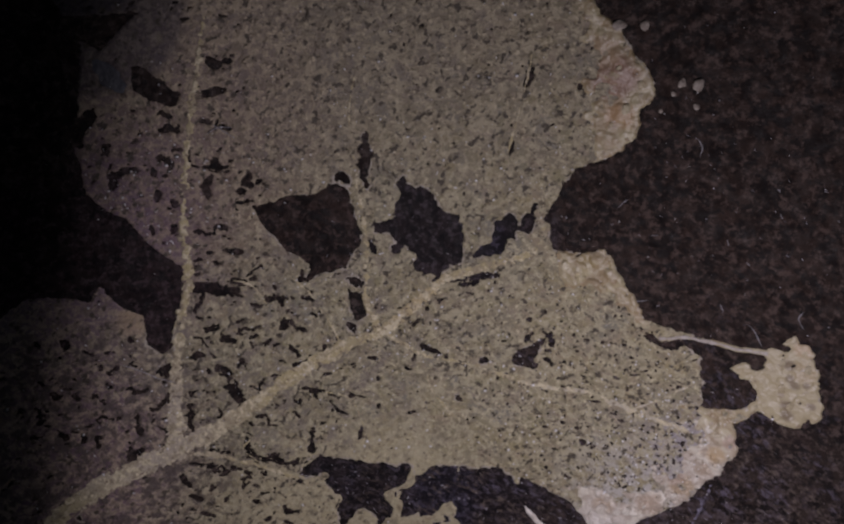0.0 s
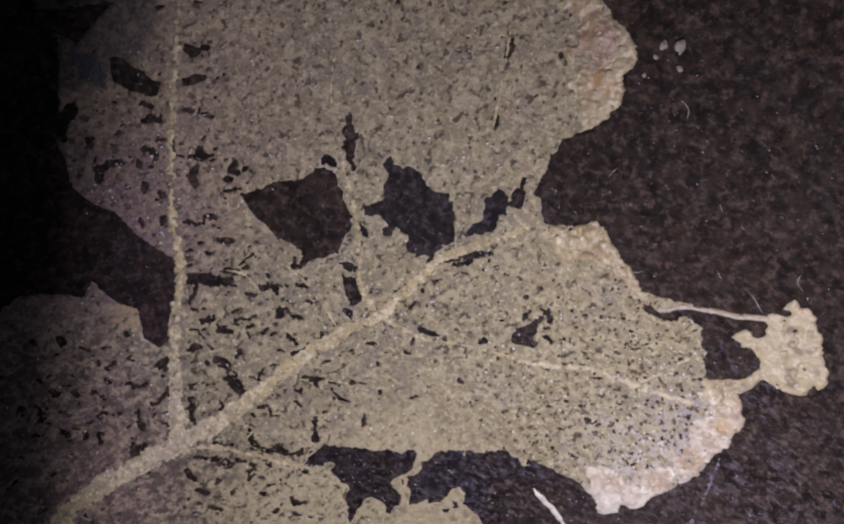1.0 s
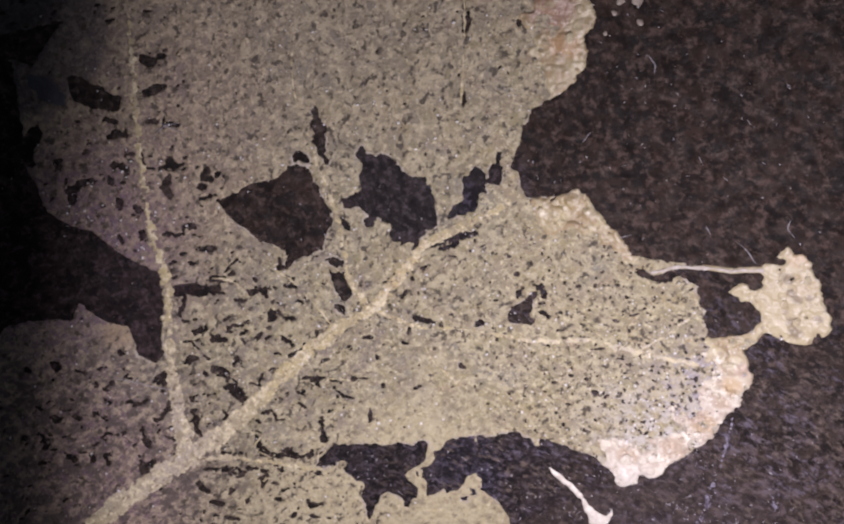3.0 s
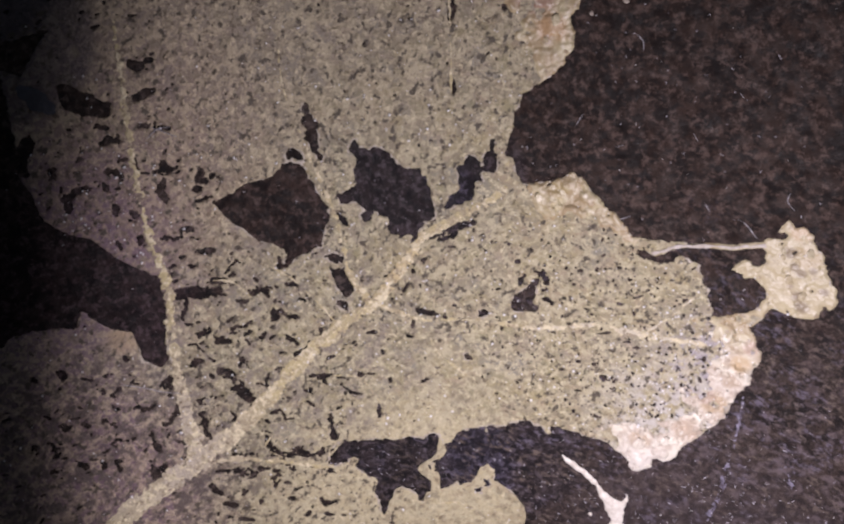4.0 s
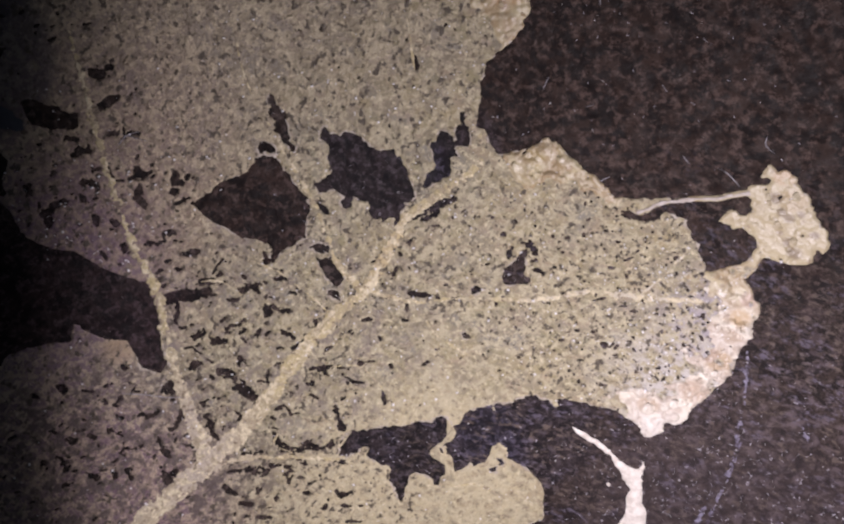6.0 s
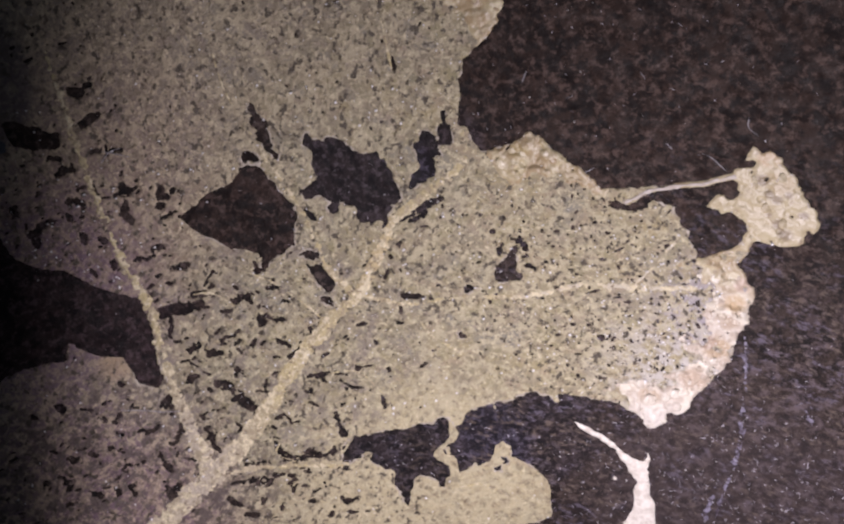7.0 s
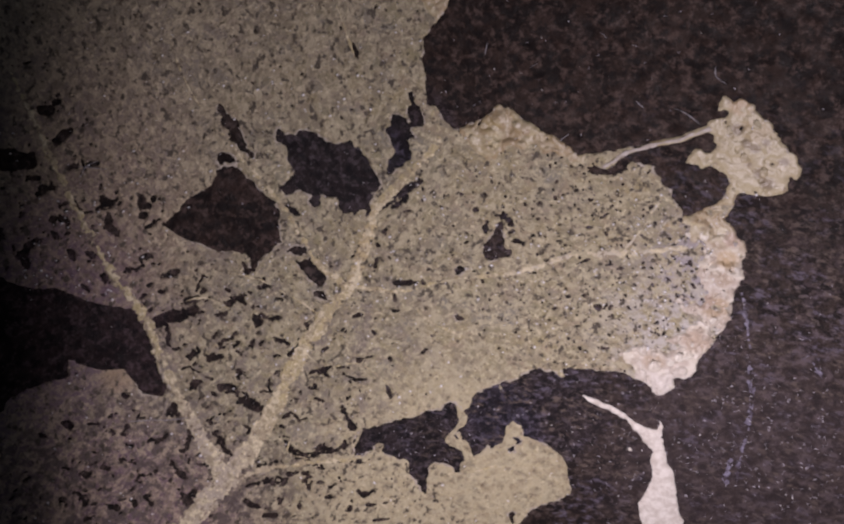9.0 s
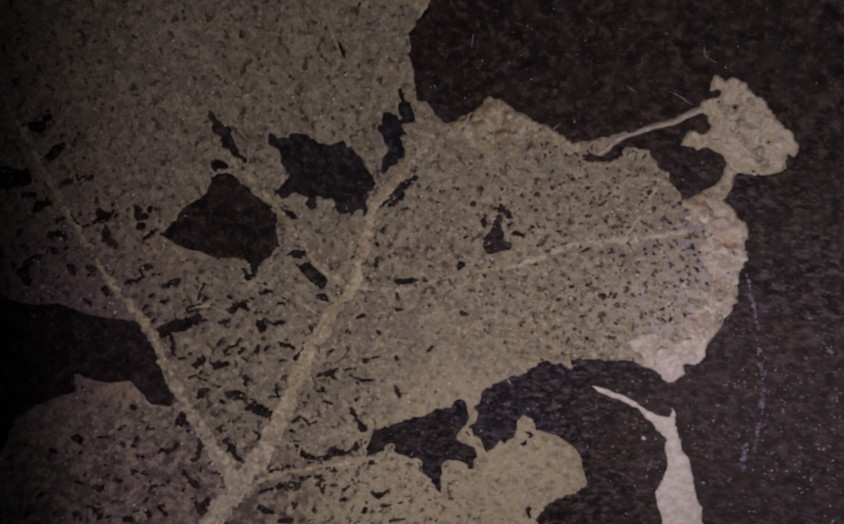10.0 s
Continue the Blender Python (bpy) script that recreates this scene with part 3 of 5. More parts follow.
HOLE_BEAD = [(5.39, -10.72), (5.66, -10.05), (6.07, -9.83), (6.39, -10.18), (6.75, -10.41), (6.27, -10.69), (5.71, -10.89)]
HOLE_DOT = [(3.33, -14.59), (3.76, -14.55), (3.98, -14.96), (4.09, -15.35), (3.63, -15.51), (3.28, -15.2)]
HOLE_PEAK = [(1.21, -30.54), (1.7, -30.64), (2.33, -30.58), (2.8, -30.59), (3.17, -30.33), (2.93, -29.78), (2.42, -29.61), (2.64, -30.22), (2.05,
    -30.66), (1.99, -31.22), (1.46, -31.11)]
HOLE_FOOT = [(-2.09, -38.04), (-1.54, -37.95), (-1.21, -38.27), (-1.71, -38.62), (-1.88, -39.3), (-2.23, -39.49), (-2.21, -38.74)]
HOLE_SPIKE = [(-10.8, -18.46), (-11.21, -19.1), (-11.15, -19.98), (-11.56, -20.96), (-11.55, -21.49), (-11.16, -21.83), (-10.75, -21.58), (-10.46,
    -21.35), (-10.64, -20.49), (-10.82, -19.63), (-10.74, -18.81)]
MARKS_O = [[(0.4,), (9.86, -7.63), (10.23, -7.11), (10.62, -6.65)], [(0.35,), (11.36, -6.19), (11.73, -6.52), (12.09, -6.62)], [(0.4,), (12.21,
    -6.53), (12.4, -7), (12.37, -7.62)], [(0.35,), (11.94, -8.48), (12.21, -8.39)], [(0.45,), (11.99, -9.4), (12.42, -9.74)], [(0.35,), (-14.61,
    -23.68), (-13.33, -24.59), (-12.06, -25.41)], [(0.5,), (3.66, -2.18), (4.43, -1.95), (5.22, -1.77)], [(0.5,), (4.65, -1.49), (5.9, -1.07), (6.9,
    -0.82)], [(0.35,), (10.05, -5.28), (10.3, -5.26)], [(0.4,), (-21, -19.87), (-19.99, -20.19), (-18.77, -20.96)], [(0.4,), (-17.49, -21.08), (-15.6,
    -22), (-14.14, -22.64), (-12.87, -22.8)], [(0.6,), (-14.88, -21.35), (-14.78, -22.17)], [(0.45,), (-21.29, -21.74), (-20.29, -22.58), (-19.52,
    -22.83)], [(0.5,), (-18.94, -22.4), (-17.99, -22.86), (-17.29, -23.71)], [(0.3,), (-14.15, -28.29), (-14.01, -29), (-13.5, -28.99), (-12.89,
    -28.81)]]
UPPER, LOWER, TAG = UPPER_EDGE + UPPER_REST, LOWER_EDGE + LOWER_REST, TAG_OUT + TAG_IN
RIGHT = SHOULDER_EDGE + LOBE_EDGE + TIP_EDGE + BELOW_EDGE + RIGHT_INNER
LEFT = [(-22.85, -7.35), (-24.09, -8.23), (-25.37, -6.97), (-25.19, -5.11), (-25.35, -3.91), (-26.67, -2.88), (-27.31, -1.93), (-27.95, -1.03),
    (-28.34, -0.06), (-29.17, -1.58), (-32.21, -0.41), (-34, -0.32), (-46, -8), (-48, -20), (-42, -32), (-34, -40), (-26, -40), (-33.62, -23.33),
    (-30.02, -21.76), (-24.04, -19.85), (-23.61, -15.58), (-23.35, -10.76)]
THREADS = [[(21.69, -4.86), (22.8, -4.54), (23.91, -4.12), (25.97, -4.03), (27.95, -4.11), (29.13, -3.91), (30.35, -3.71)], [(-13.74, -24.33), (-11.9, -23.07), (-10.54, -22.06),
    (-10.82, -19.92)], [(-23.81, 20.29), (-23.39, 19.13), (-23.65, 17.33)], [(-27.35, -9.3), (-24.66, -10.66), (-23.2, -11.6)], [(9.51, -22.84),
    (9.75, -23.72), (9.94, -24.49)], [(-11.64, -22.33), (-10.86, -21.94), (-10.05, -21.49), (-9.55, -20.73)]]
HOLE_TRIANGLE = [(-14.9, 5.87), (-13.98, 6.24), (-13.13, 6.33), (-12.52, 6.66), (-11.68, 6.97), (-10.72, 6.92), (-9.99, 6.9), (-9.32, 7.01), (-8.97,
    7.43), (-8.54, 7.56), (-8.29, 7.86), (-7.89, 7.74), (-7.44, 7.92), (-6.91, 7.6), (-6.51, 7.06), (-6.4, 6.4), (-6.2, 5.54), (-6.1, 4.65), (-5.84,
    3.93), (-5.59, 3.2), (-5.61, 2.22), (-5.76, 1.6), (-6.3, 1.03), (-6.65, 0.57), (-6.92, -0.08), (-7.17, -0.69), (-7.94, -0.85), (-8.54, -1.12),
    (-9.14, -1.11), (-9.67, -1.17), (-10.32, -1.88), (-10.71, -1.52), (-10.33, -0.72), (-10.48, -0.11), (-10.88, 0.2), (-11.43, 0.78), (-12.31, 1.13),
    (-12.81, 1.81), (-13.24, 2.69), (-13.88, 3.64), (-14.48, 4.4), (-14.77, 5.17)]
HOLE_MIDDLE = [(-2.16, 8.22), (-1.62, 8.84), (-1.44, 8.65), (-1.33, 7.95), (-0.86, 7.88), (-0.55, 7.65), (-0.19, 7.71), (0.36, 7.43), (1.13, 6.78),
    (1.47, 5.81), (2.21, 5.17), (3.32, 5.13), (3.55, 4.77), (3.46, 4.26), (3.68, 4), (3.76, 2.87), (3.66, 0.2), (2.62, -0.29), (2.16, -0.69), (1.15,
    -2.31), (0.88, -2.36), (0.94, -1.81), (1.28, -1.49), (1.04, -1.1), (0.21, -1.36), (0.06, -0.99), (-0.46, -1.03), (-0.71, -0.52), (-0.68, -0.08),
    (-0.44, 0.41), (-0.5, 0.87), (-1.58, 1.63), (-2.22, 0.86), (-2.65, 0.75), (-2.95, 1.1), (-2.8, 1.56), (-2.49, 1.92), (-2.73, 2.75), (-3.18, 2.92),
    (-4.36, 2.97), (-4.32, 3.88), (-2.7, 4.41), (-2.36, 4.7), (-2.58, 5.56), (-2.37, 6.08), (-1.94, 6.34), (-1.87, 7), (-2.33, 7.85)]
HOLE_SMALL = [(4.74, 0.9), (4.92, 1.4), (5.22, 1.77), (5.54, 2.24), (6.05, 2.35), (6.44, 2.7), (6.36, 3.13), (6.61, 3.71), (6.53, 4.15), (6.42, 4.48),
    (6.71, 4.84), (7.19, 4.84), (7.5, 5.3), (7.84, 5.54), (8.31, 5.5), (8.51, 5.21), (8.6, 4.78), (8.38, 4.31), (8.77, 4.34), (8.89, 4.83), (8.9,
    5.24), (9.29, 5.67), (9.62, 5.86), (9.69, 6.35), (9.94, 6.81), (10.41, 7.02), (10.46, 6.86), (10.21, 6.41), (9.92, 5.96), (9.87, 5.57), (10.16,
    5.41), (10.06, 4.62), (9.96, 4.02), (9.63, 3.62), (9.21, 3.85), (8.7, 4.04), (8.46, 3.88), (8.48, 3.36), (8.55, 3.09), (8.15, 3), (7.85, 2.95),
    (7.7, 2.35), (7.66, 1.83), (7.26, 1.37), (6.72, 1.15), (6.1, 1.06), (5.45, 0.97)]
HOLE_SLIVER = [(-4.88, 12.98), (-4.69, 12.83), (-4.69, 12.29), (-4.68, 11.64), (-4.53, 11.24), (-4.2, 10.8), (-4.48, 10.27), (-4.65, 9.5), (-4.7,
    8.79), (-4.95, 8.35), (-4.73, 7.97), (-4.65, 7.64), (-4.88, 7.39), (-5.16, 7.73), (-5.37, 8.26), (-5.51, 8.82), (-5.55, 9.29), (-5.78, 9.72),
    (-5.53, 10.16), (-5.32, 10.5), (-5.39, 10.98), (-5.64, 11.1), (-5.34, 11.52), (-5.24, 12.09)]
HOLE_DROP = [(9.27, -8.7), (9.72, -8.47), (10.03, -8.23), (10.43, -7.99), (10.73, -7.75), (11.03, -7.5), (11.41, -7.1), (11.69, -7.14), (11.64,
    -7.58), (11.38, -8.12), (11.14, -8.78), (10.88, -9.32), (10.93, -9.79), (11.26, -10.06), (11.21, -10.52), (10.81, -10.77), (10.24, -10.64), (9.61,
    -10.55), (8.99, -10.4), (8.76, -10.08), (8.79, -9.5)]
HOLE_NOTCH = [(-6.88, -2.95), (-6.76, -3.22), (-6.26, -3.25), (-5.64, -3.26), (-5.44, -3.6), (-5.37, -4.21), (-5.14, -4.62), (-5.11, -5.21), (-5.31,
    -5.87), (-5.78, -6.2), (-6.22, -6.43), (-6.59, -6.27), (-6.66, -5.65), (-6.9, -5.11), (-6.84, -4.6), (-6.8, -4.14), (-6.99, -3.62)]
HOLE_SHOULDER = [(-23.25, 19.36), (-22.76, 19.43), (-22.3, 19.14), (-21.89, 18.73), (-21.38, 18.25), (-20.88, 18.05), (-20.68, 17.56), (-20.35,
    17.15), (-19.77, 16.89), (-19.96, 16.31), (-20.29, 15.84), (-20.82, 15.72), (-21.26, 16.01), (-21.88, 16.24), (-22.39, 16.59), (-23.02, 17.1),
    (-23.35, 17.46), (-23.42, 18.16), (-23.4, 18.84)]
HOLE_SHOULDER_B = [(-25.95, 20.1), (-25.54, 20.21), (-24.83, 19.93), (-24.44, 19.52), (-24.11, 19.03), (-23.89, 18.36), (-23.86, 17.54), (-23.99,
    17.28), (-24.56, 17.41), (-25.08, 17.81), (-25.5, 18.24), (-25.65, 18.8), (-25.93, 19.29)]
HOLE_TOP = [(-29.34, 24.03), (-22.34, 23.68), (-23.9, 22.28), (-25.27, 20.87), (-26.44, 21.85), (-29.65, 22.38)]
HOLE_EDGE = [(-26.42, 16.09), (-26.18, 15.72), (-26.49, 15.17), (-27.17, 14.35), (-27.57, 13.95), (-27.55, 12.89), (-28.01, 12.6), (-28.38, 13.24),
    (-28.39, 14.1), (-28.44, 14.81), (-27.73, 15.39), (-27.03, 15.96)]
DASH_A = [(8.78, 18.07, 0.6, 1.78, -16.76), (7.79, 12.03, 0.45, 1.53, -9.08), (13.02, 17.88, 0.42, 0.61, -3.31)]
MARKS_P = [[(0.7,), (-22.22, 11.33), (-21.6, 10.98), (-21.29, 10.43)], [(0.45,), (-19.72, 11.69), (-19.97, 10.75)], [(0.2,), (-19.95, 10.48), (-18.94,
    10.03), (-17.62, 9.48)], [(0.8,), (-17.73, 10.62), (-17.78, 9.91)], [(0.35,), (-18.78, 10.08), (-18.1, 10.03)], [(0.4,), (-17.22, 9.91), (-16.86,
    9.88)], [(0.8,), (-18.31, 9.06), (-18.63, 8.49), (-18.89, 7.47)], [(0.5,), (-19.16, 8.32), (-18.76, 8.16)], [(0.8,), (-15.08, 9.14), (-15.47,
    8.38)], [(0.6,), (-15.44, 8.21), (-14.73, 8.06), (-14.17, 8.29)], [(0.5,), (-16.03, 7.67), (-15.59, 7.46)], [(0.3,), (-16.28, 6.53), (-15.64,
    6.46), (-14.94, 6.53)], [(0.9,), (-24.79, 10.48), (-25.35, 10.2), (-25.85, 10.05)], [(0.5,), (-24.47, 10.5), (-24.08, 10.28)], [(0.6,), (-25.85,
    9.63), (-26.07, 8.99)], [(0.5,), (-26.0, 12.72), (-26.22, 12.2)]]
MARKS_Q = [[(0.5,), (-22.74, 10.29), (-22.74, 9.87)], [(0.5,), (-22.64, 7.92), (-22.83, 7.46)], [(0.5,), (-21.52, 7.07), (-21.37, 6.74)], [(0.5,),
    (-21.68, 4.57), (-21.83, 4.19)], [(0.6,), (-23.57, 4.72), (-23.45, 4.33)], [(0.7,), (-19.89, 3.98), (-19.2, 3.65), (-18.51, 3.6)], [(0.6,),
    (-18.21, 4.25), (-17.54, 3.99)], [(0.4,), (-17.9, 2.01), (-16.57, 1.66)], [(1.0,), (-17.23, 19.51), (-16.57, 19.19)], [(0.4,), (-16.23, 19.45),
    (-15.62, 19.34)], [(0.9,), (-17.96, 16.75), (-17.24, 16.78)], [(0.6,), (-16.89, 16.86), (-16.27, 16.93)], [(0.4,), (-18.42, 14.29), (-18.02,
    14.15)], [(0.4,), (-16.85, 13.68), (-16.25, 13.46)], [(0.35,), (-18.06, 13.31), (-17.48, 13.6)], [(0.5,), (-21.52, 15.37), (-20.97, 14.9)],
    [(0.9,), (-21.73, 13.85), (-21.03, 13.93), (-20.57, 13.75)], [(0.3,), (-21.0, 11.88), (-20.43, 11.96)]]
MARKS_A = [[(1.01,), (-20.4, -1.4), (-19.6, -1.6), (-18.4, -2.1), (-17.2, -2.6)], [(1.19,), (-20.5, -1.8), (-19.7, -1.8), (-18.7, -2.1)], [(0.55,),
    (-19.3, -2.3), (-18.4, -2.6)], [(0.43,), (-20.1, -2.4), (-20.3, -3.1), (-21, -4.1)], [(0.24,), (-17.2, -2.6), (-16.7, -3.1)], [(0.65,), (-17.4,
    -1.4), (-16.7, -1.5), (-16.1, -1.9)], [(0.23,), (-17.7, -1.4), (-17.2, -1.4)], [(0.26,), (-16.1, -1), (-15.3, -0.4), (-14.8, -0.1)], [(0.36,),
    (-15.8, -1.4), (-15.5, -1.2)], [(0.47,), (-18.8, 0.8), (-18.7, 0.6)], [(0.37,), (-20.3, 1.1), (-19.9, 1.1)], [(0.4,), (-20.6, 0.4), (-20.7, -0.2),
    (-20.4, -0.4)], [(0.32,), (-19.3, 1.7), (-19, 1.7)], [(0.37,), (-17.9, 1.8), (-17.1, 1.5), (-16.4, 1.4)]]
MARKS_B = [[(0.29,), (-15.7, -4.1), (-15.2, -4.1)], [(0.43,), (-15.6, -4.1), (-14.7, -4.5)], [(0.73,), (-14.5, -3.6), (-13.9, -3.5), (-13.1, -3.5),
    (-12.6, -3.7)], [(0.43,), (-12.7, -3.4), (-12.1, -3.7)], [(0.33,), (-13.1, -4.1), (-13.2, -4.5)], [(0.31,), (-13.7, -2.3), (-13.7, -2.6)],
    [(0.45,), (-11.1, -0.9), (-11.3, -1.8), (-10.7, -1.8)], [(0.44,), (-11.3, -3.7), (-10.4, -4)], [(0.44,), (-10.5, -3.1), (-10.6, -3.7)], [(0.7,),
    (-13.3, -6.2), (-12.6, -6.1)], [(0.61,), (-13.4, -6.8), (-12.9, -6.7)], [(0.39,), (-12.3, -6.6), (-11.8, -7.1), (-11.3, -7.2)], [(0.25,), (-12.3,
    -5.3), (-12.1, -5.6)]]
MARKS_C = [[(0.35,), (-10.5, -5.5), (-10.1, -5.7)], [(0.43,), (-9.7, -6.9), (-9.6, -7.2)], [(0.35,), (-7.8, -8.7), (-7.3, -9)], [(0.43,), (-8.3,
    -9.3), (-7.9, -9.1)], [(0.62,), (-9.4, -9.1), (-9.4, -10)], [(0.35,), (-17.3, -5.8), (-16.9, -5.6)], [(0.39,), (-17.2, -6.7), (-16.4, -6.7)],
    [(0.24,), (-17.4, -7.1), (-16.8, -7.2)], [(0.37,), (-15.9, -6.7), (-15.5, -6.5)]]
MARKS_D = [[(0.4,), (-16.3, -7.7), (-15.7, -7.5)], [(0.27,), (-16.3, -8.2), (-16.1, -8.8)], [(0.38,), (-15, -8.4), (-14.5, -8)], [(0.33,), (-15,
    -8.8), (-14.6, -8.3)], [(0.27,), (-14.2, -8.9), (-13.9, -8.6)], [(0.37,), (-12.6, -9), (-12.3, -9.6)], [(0.31,), (-12.3, -9.4), (-11.9, -10.1)],
    [(0.46,), (-10.8, -10.3), (-10.1, -10.4)], [(0.56,), (-11.2, -11.1), (-10.6, -10.6)], [(0.42,), (-9.9, -10.2), (-9, -10)], [(0.37,), (-7, -11.4),
    (-6.6, -11.3)], [(0.4,), (-6.6, -11.7), (-6.2, -11.4)], [(0.28,), (-20.8, -4.9), (-20.3, -5)], [(0.38,), (-20, -5), (-19.7, -5)]]
MARKS_E = [[(0.57,), (-20.1, -6.3), (-19.3, -6.4)], [(0.4,), (-20.2, -6.5), (-19.4, -6), (-19.1, -5.9)], [(0.49,), (-18.9, -6.9), (-18.4, -7.7),
    (-17.7, -7.9)], [(0.47,), (-18.8, -7.6), (-18.2, -7.1)], [(0.31,), (-20.2, -7.3), (-19.8, -7)], [(0.23,), (-21.3, -6.9), (-20.6, -7.1)], [(0.31,),
    (-20.5, -7.5), (-20.2, -8.1)], [(0.43,), (-21.8, -9.1), (-21.4, -9.1), (-20.7, -9)], [(0.48,), (-21.4, -8.9), (-21.1, -8.9)], [(0.4,), (-19.3,
    -10.4), (-19.3, -11.4)], [(0.91,), (-19.3, -10.7), (-18.7, -11.3)], [(0.52,), (-18.5, -11), (-18.3, -11.6), (-18.7, -12.6)], [(0.49,), (-19,
    -12.8), (-18.2, -13)], [(1.22,), (-18.2, -13), (-17.7, -14.5)]]
MARKS_F = [[(0.88,), (-17.8, -14.2), (-17.3, -15.2)], [(0.44,), (-17.7, -10.7), (-17.1, -10.1)], [(0.32,), (-17, -10.9), (-16.8, -11.3)], [(0.26,),
    (-19.9, -9), (-19.6, -9.4)], [(0.29,), (-20.6, -13.2), (-19.9, -13.2)], [(0.3,), (-21.8, -11.8), (-21.4, -11.6)], [(0.37,), (-20.3, -10.7),
    (-20.2, -10.9)], [(0.44,), (-24.3, -9.8), (-23.5, -9.3), (-23.7, -10.4)], [(0.56,), (-24, -10.6), (-23.9, -9.8)], [(0.44,), (-24.6, -10.1),
    (-24.3, -11.3)], [(0.4,), (-12.3, -11.1), (-12.3, -11.8)], [(0.23,), (-12.1, -11.4), (-11.8, -10.8)], [(0.25,), (-13.8, -10.6), (-13.4, -10.6)],
    [(0.3,), (-14.7, -12.2), (-14.1, -12.2), (-13.9, -12.7)]]
MARKS_G = [[(0.28,), (-14.2, -12.8), (-13.6, -12.2)], [(0.23,), (-16, -13.5), (-15.3, -12.4)], [(0.25,), (-16.3, -13.3), (-15.7, -13.8)], [(0.26,),
    (-9.6, -12.5), (-8.9, -12.4)], [(0.36,), (-11.7, -14), (-11, -14)], [(0.62,), (-10.9, -14.3), (-9.8, -14.3)], [(0.38,), (-10.6, -14.9), (-10.3,
    -15.4)], [(0.31,), (-9.2, -14.5), (-8.3, -15.2)], [(0.33,), (-9.1, -15.6), (-8.7, -16.3)], [(0.42,), (-8.9, -16.7), (-8.5, -16.8)], [(0.34,),
    (-12.2, -14.7), (-12.1, -15.4)], [(0.26,), (-12.7, -15.2), (-12.1, -15.7)], [(0.35,), (-14.7, -15.6), (-14.2, -15.7)], [(0.32,), (-12.7, -16.6),
    (-12.2, -17.2)]]
MARKS_H = [[(0.26,), (-13.8, -15.2), (-13.4, -15.1)], [(0.38,), (-10.1, -18.2), (-9.7, -18.1)], [(0.23,), (-26.9, -8.7), (-26.4, -9.1)], [(0.49,),
    (-23.7, -12.4), (-24.3, -13.4), (-25, -14)], [(0.42,), (-25.7, -14.1), (-25, -14.2)], [(0.52,), (-26.9, -14.7), (-27.1, -15.5), (-26.9, -16.5)],
    [(0.62,), (-27.1, -15.5), (-26.9, -16.2)], [(0.46,), (-23.6, -14.5), (-23.9, -15.7), (-24.5, -17)], [(0.25,), (-25.3, -16.1), (-25, -16.5)],
    [(0.41,), (-27.3, -11.3), (-26.8, -11.9), (-25.8, -11.9)], [(0.22,), (-28.5, -8.8), (-28.1, -8.8)], [(0.45,), (-28.7, -9.1), (-28.1, -8.9)],
    [(0.38,), (-29, -10.5), (-28.6, -11)]]
MARKS_I = [[(0.31,), (-29.3, -8.3), (-29.2, -8.8)], [(0.35,), (-30.1, -11.3), (-29.7, -12.1), (-29.2, -12.6)], [(0.33,), (-28.5, -14.4), (-28,
    -14.2)], [(0.32,), (-29.9, -13.7), (-29, -14.3)], [(0.44,), (-30.3, -14), (-30.1, -14.5)], [(0.36,), (-31.1, -14.5), (-30.6, -14.4)], [(0.82,),
    (-27.9, -18.1), (-27.9, -18.8), (-27.7, -19.6)], [(0.89,), (-27.1, -18.6), (-26.8, -19.3)], [(0.46,), (-27.8, -17.4), (-28.1, -18.3)], [(0.67,),
    (-31.6, -15.2), (-31.5, -16)], [(0.58,), (-30.4, -16.1), (-30.5, -16.9)], [(0.33,), (-25.7, -18.4), (-25.3, -18.3), (-24.8, -18.5)], [(0.29,),
    (-25.9, -19), (-25.7, -18.6)], [(0.51,), (-22, -12.9), (-22, -13.4)]]
MARKS_J = [[(0.41,), (-22.3, -14.4), (-22.4, -15.5), (-22.5, -16.6)], [(0.47,), (-22.1, -15.2), (-22.3, -15.9)], [(0.69,), (-22.4, -16.7), (-22.2,
    -17.6)], [(0.5,), (-22.3, -17.6), (-21.5, -17.4), (-20.7, -17.1)], [(0.32,), (-19.8, -16.2), (-19.5, -16)], [(0.32,), (-19.8, -15.1), (-19.6,
    -15.6)], [(0.41,), (-16.4, -16.8), (-15.8, -16.8)], [(0.45,), (-16.9, -17.4), (-16.7, -17.8)], [(0.26,), (-17.4, -18.5), (-17, -18.7)], [(0.42,),
    (-17.5, -19), (-17.5, -19.8)], [(0.54,), (-17.6, -20.1), (-17.1, -20.7)], [(0.42,), (-17.6, -20.8), (-15.9, -21.8), (-14.4, -22.4)], [(0.47,),
    (-17.5, -21.4), (-16, -22.1)], [(0.99,), (-15, -21.6), (-14.5, -22.2)]]
